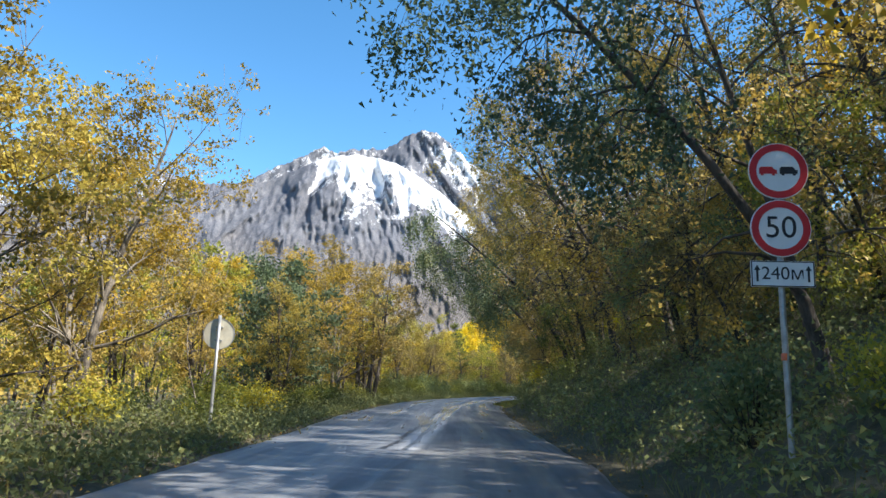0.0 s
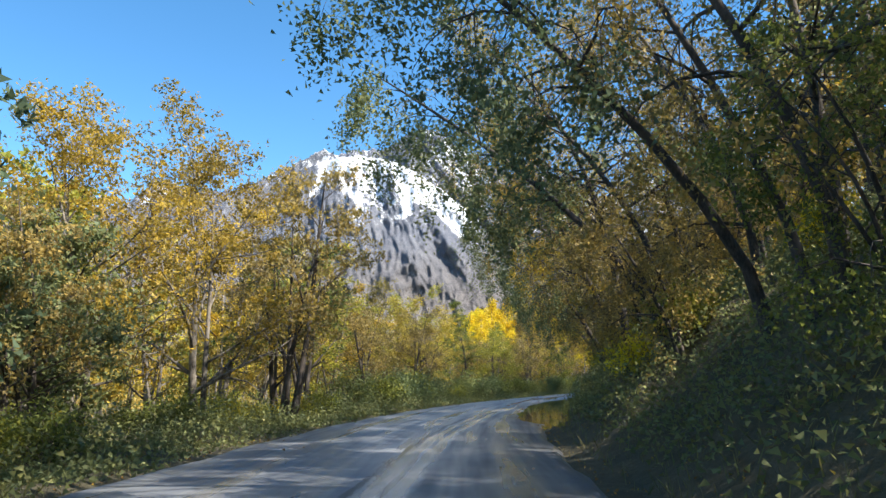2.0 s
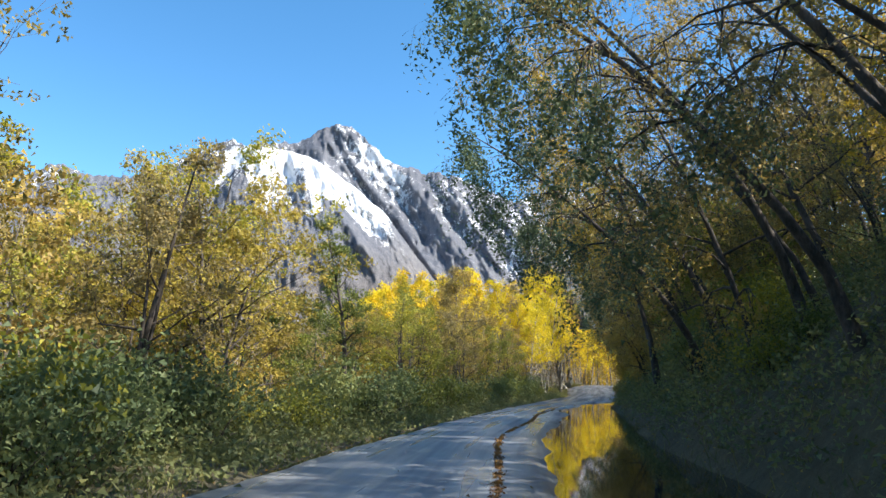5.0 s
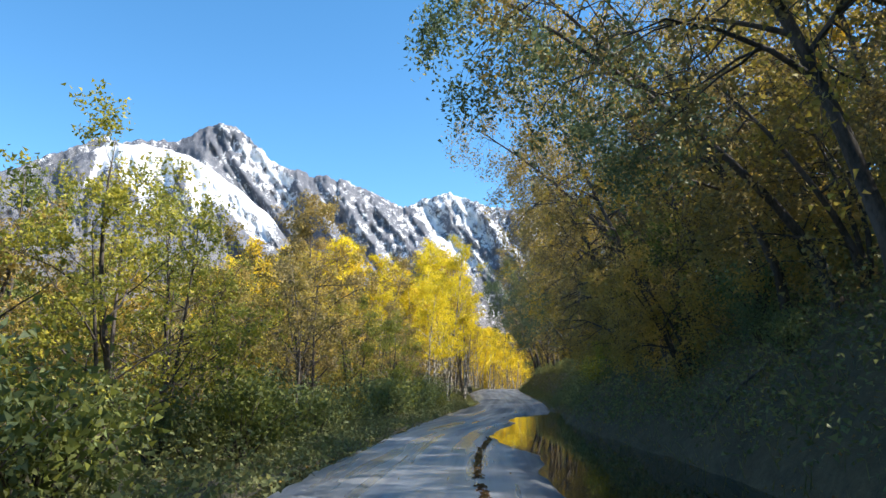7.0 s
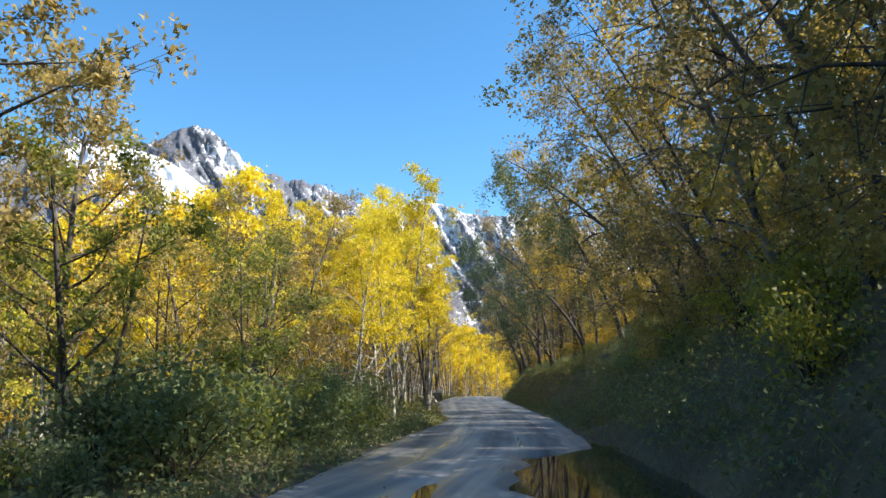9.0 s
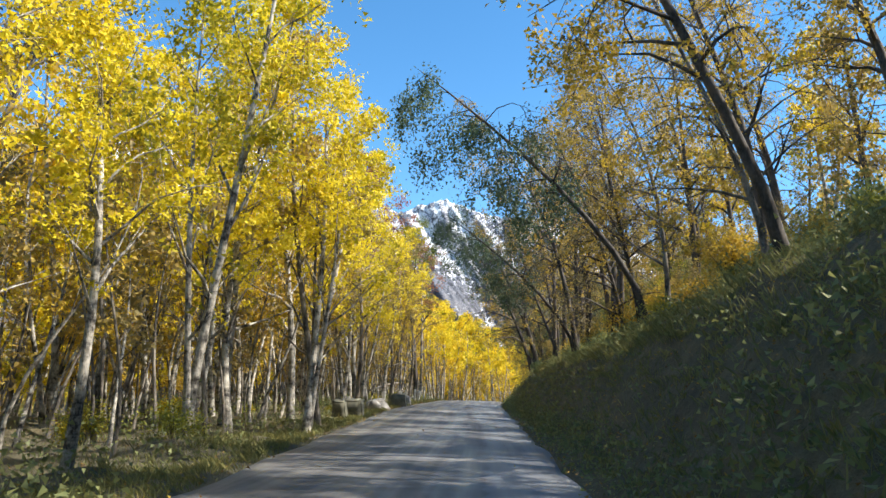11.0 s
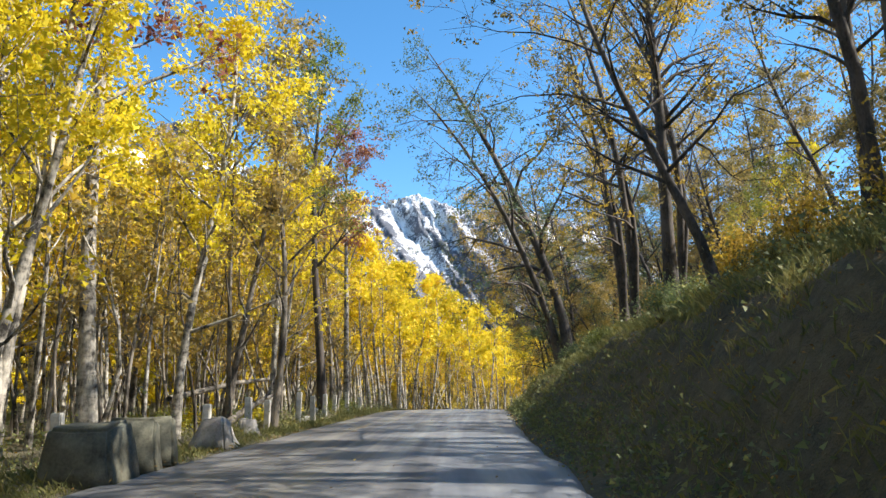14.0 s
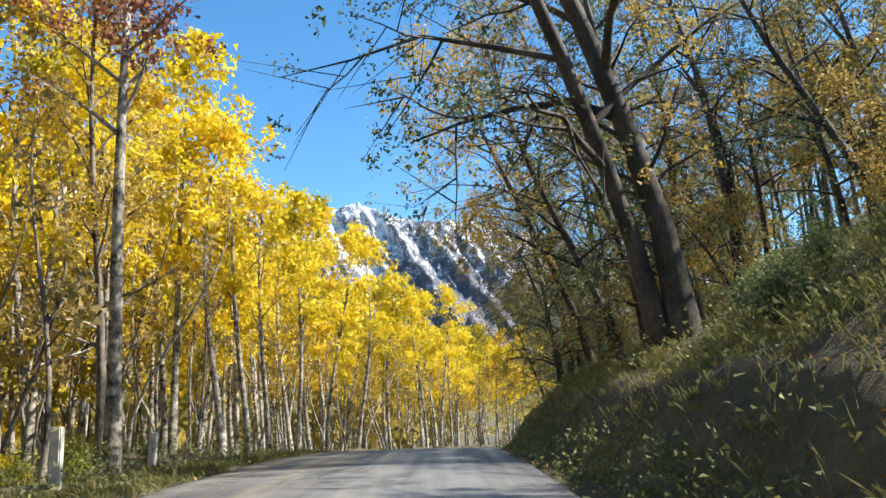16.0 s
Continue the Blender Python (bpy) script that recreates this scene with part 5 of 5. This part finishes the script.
def sign_post():
    x, y = 3.86, 8.28
    g = 0.40
    root = new("road_sign")
    root.matrix_basis = pose(x, y, g, 0, 0, -6)
    tagged(root, "steel post with two round signs and a distance plate", "road sign")
    top = 4.20 - g
    part("pole", tube_mesh("pole", GALV, [Vector((0.04, 0.06, -0.4)), Vector((0, 0.06, top * 0.5)), Vector((0, 0.06, top - 0.1))], 0.035), root, "grey steel pole")
    part("band", tube_mesh("band", ORANGE_BAND, [Vector((0, 0.06, 1.28)), Vector((0, 0.06, 1.36))], 0.038), root, "orange tape band")
    for k, z in enumerate((top - 0.34, top - 1.02)):
        plate = part("disc", disc(0.335, 0.02, SIGN_WHITE, "disc"), root, "white disc with red rim", pose(0, 0, z))
        part("rim", disc(0.325, 0.004, SIGN_RED, "rim", 0.245), plate, "red rim", pose(0, -0.006, 0))
        if k == 0:
            car = [(-0.10, -0.035), (-0.10, 0.02), (-0.085, 0.05), (0.045, 0.05), (0.075, 0.015), (0.10, 0.01), (0.10, -0.035), (0.075, -0.035), (0.075, -0.055), (0.045, -0.055), (0.045, -0.035), (-0.05, -0.035), (-0.05, -0.055), (-0.08, -0.055), (-0.08, -0.035)]
            part("car_symbol", outline_mesh("car_symbol", SIGN_RED, car), plate, "red car symbol", pose(-0.115, -0.004, 0))
            part("car_symbol", outline_mesh("car_symbol", SIGN_BLACK, car), plate, "black car symbol", pose(0.115, -0.004, 0))
        else:
            part("number", letters("50", 0.36, SIGN_BLACK, "number"), plate, "black number 50", pose(0, -0.005, 0, 90, 0, 0))
    z = top - 1.55
    plate = part("plate", box_mesh("plate", SIGN_WHITE, (0.70, 0.02, 0.30), 0.004), root, "white distance plate", pose(0, 0.01, z))
    for dx, dz, w, h in ((0, 0.140, 0.69, 0.012), (0, -0.140, 0.69, 0.012), (-0.339, 0, 0.012, 0.268), (0.339, 0, 0.012, 0.268)):
        part("border", box_mesh("border", SIGN_BLACK, (w, 0.004, h), 0), plate, "black border line", pose(dx, -0.012, dz))
    part("number", letters("240\u043c", 0.21, SIGN_BLACK, "number"), plate, "black distance figure", pose(0, -0.014, 0, 90, 0, 0))
    arrow = [(-0.012, -0.09), (-0.012, 0.04), (-0.035, 0.04), (0, 0.10), (0.035, 0.04), (0.012, 0.04), (0.012, -0.09)]
    for dx in (-0.28, 0.28):
        part("arrow", outline_mesh("arrow", SIGN_BLACK, arrow), plate, "black upward arrow", pose(dx, -0.011, 0))


def sign_back():
    root = new("road_sign")
    root.matrix_basis = pose(-4.80, 16.1, -0.05, 0, 0, 4)
    tagged(root, "round road sign seen from its plain grey back", "road sign")
    part("pole", tube_mesh("pole", GALV, [Vector((0, -0.05, -0.4)), Vector((0.02, -0.05, 1.2)), Vector((0.03, -0.05, 2.62))], 0.035), root, "grey steel pole")
    plate = part("disc", disc(0.335, 0.015, SIGN_BACK, "disc"), root, "plain sheet-metal disc", pose(0.03, 0, 2.22))
    part("rim", disc(0.335, 0.02, GALV, "rim", 0.322), plate, "folded metal rim", pose(0, -0.008, 0))
    for z in (0.14, -0.14):
        part("bracket", box_mesh("bracket", GALV, (0.16, 0.05, 0.03), 0.004), plate, "steel bracket", pose(0, -0.03, z))


sign_post()
sign_back()


# ---- roadside blocks, posts, stones, dead wood ----
def rough_block(name, size, mat, seed, taper=0.12, bulge=0.04):
    bm = bmesh.new()
    bmesh.ops.create_cube(bm, size=1.0)
    bmesh.ops.bevel(bm, geom=list(bm.edges), offset=0.06, segments=2, affect="EDGES")
    bmesh.ops.subdivide_edges(bm, edges=list(bm.edges), cuts=2, use_grid_fill=True)
    for v in bm.verts:
        k = 1 - taper * (v.co.z + 0.5)
        c = Vector((v.co.x * size[0] * k, v.co.y * size[1] * k, (v.co.z + 0.5) * size[2]))
        n = noise.noise_vector(c * 1.6 + Vector((seed, seed * 2, 0)))
        n2 = noise.noise_vector(c * 6 + Vector((seed, 0, seed)))
        v.co = c + n * bulge * 2 + n2 * bulge * 0.5
    return bm_mesh(name, bm, mat, True)


def set_block(name, label, category, size, mat, y, l, turn, tilt=0.0, seed=1, group="", taper=0.12, bulge=0.04):
    ob = part(name, rough_block(name, size, mat, seed, taper, bulge))
    p = at(y, l)
    ob.matrix_basis = Matrix.Translation((p.x, p.y, p.z - 0.10)) @ Matrix.Rotation(turn, 4, "Z") @ Matrix.Rotation(tilt, 4, "X")
    tagged(ob, label, category, group)
    return ob


def along(y):
    return -float(line_turn(y))


for i, (y, l, sx, sy, sz, tilt) in enumerate(((149.1, -5.6, 0.62, 0.45, 0.82, 0.30), (150.0, -5.25, 1.0, 0.45, 0.85, 0.22), (165.8, -4.9, 1.1, 1.1, 0.88, 0.08), (167.0, -4.9, 0.9, 0.55, 0.90, -0.16), (167.9, -5.0, 0.9, 0.5, 0.85, -0.22))):
    set_block("concrete_block", "weathered concrete barrier block streaked with dirt", "concrete block", (sx, sy, sz), CONCRETE, y, l, along(y) + 0.08 * i - 0.1, tilt, i + 1, "roadside blocks", 0.24, 0.03)
for i, (y, l, sx, sy, sz) in enumerate(((160.4, -5.5, 1.5, 1.3, 0.6), (159.2, -5.5, 0.7, 0.8, 0.6), (171.0, -5.0, 0.8, 0.8, 0.7), (171.4, -4.9, 0.5, 0.6, 0.5), (157.6, -6.2, 0.9, 0.7, 0.55), (153.0, -5.4, 0.45, 0.5, 0.4), (175.0, -5.6, 0.5, 0.4, 0.35), (183.2, -5.9, 0.5, 0.6, 0.4), (186.0, -6.3, 0.6, 0.5, 0.35), (181.0, 2.25, 0.35, 0.3, 0.22), (182.0, 2.35, 0.22, 0.2, 0.14), (178.8, 2.1, 0.2, 0.16, 0.12), (174.0, -5.2, 0.6, 0.5, 0.45), (188.5, -6.6, 0.7, 0.8, 0.5))):
    set_block("boulder", "pale angular boulder lying on the verge", "rock", (sx, sy, sz), STONE, y, l, i * 1.3, 0.15, i + 20, "verge stones", 0.45, 0.08)


def guard_post(y, l, high, lean):
    bm = bmesh.new()
    bmesh.ops.create_cube(bm, size=1.0)
    for v in bm.verts:
        v.co = Vector((v.co.x * 0.17, v.co.y * 0.15, (v.co.z + 0.5) * high))
    bmesh.ops.bevel(bm, geom=list(bm.edges), offset=0.018, segments=2, affect="EDGES")
    for v in bm.verts:
        v.co += noise.noise_vector(v.co * 5 + Vector((y, l, 0))) * 0.012
    ob = part("guard_post", bm_mesh("guard_post", bm, WHITEWASH))
    p = at(y, l)
    ob.matrix_basis = Matrix.Translation((p.x, p.y, p.z - 0.15)) @ Matrix.Rotation(along(y), 4, "Z") @ Matrix.Rotation(lean, 4, "Y")
    tagged(ob, "short whitewashed concrete guard post on the verge", "guard post", "guard posts")


for y, l, high, lean in ((150.9, -5.6, 1.05, 0.02), (154.2, -5.9, 0.95, -0.04), (162.3, -5.4, 1.15, 0.03), (166.9, -6.0, 1.1, -0.03), (171.8, -5.5, 1.1, 0.02), (174.9, -5.5, 1.1, -0.02), (177.3, -5.7, 1.05, 0.0), (179.4, -5.3, 1.15, 0.03), (181.1, -5.2, 1.1, -0.02), (184.7, -5.6, 1.05, 0.01), (188.2, -6.0, 1.1, 0.03), (190.6, -5.9, 1.1, -0.03), (195.0, -6.2, 1.05, 0.02)):
    guard_post(y, l, high, lean)


def fallen_trunk(y0, l0, z0, y1, l1, z1, rad, label):
    a, b = at(y0, l0), at(y1, l1)
    a.z += z0
    b.z += z1
    mid = a.lerp(b, 0.5) + Vector((0, 0, 0.12))
    s = Soup()
    s.tube([a, mid, b], [rad, rad * 0.8, rad * 0.45], 8)
    for t in (0.35, 0.6, 0.8):
        p = a.lerp(b, t)
        s.tube([p, p + Vector((0.2, 0.1, 0.35)), p + Vector((0.35, 0.3, 0.75))], [rad * 0.4, rad * 0.25, 0.006], 4)
    tagged(part("fallen_branch", mesh_of("fallen_branch", s.v, s.f, DEADWOOD, True)), label, "dead branch")


fallen_trunk(177.0, -8.6, 0.9, 184.3, -7.2, 1.6, 0.10, "dead broken trunk leaning between the trees")
fallen_trunk(175.5, -6.6, 0.15, 179.5, -6.2, 0.9, 0.12, "dark fallen trunk propped behind the posts")
fallen_trunk(96.0, 5.0, 0.25, 97.4, 4.4, 0.85, 0.035, "pale dead stick lying on the bank")
fallen_trunk(90.0, 5.2, 0.2, 91.0, 4.2, 0.1, 0.03, "pale dead stick lying by the water")
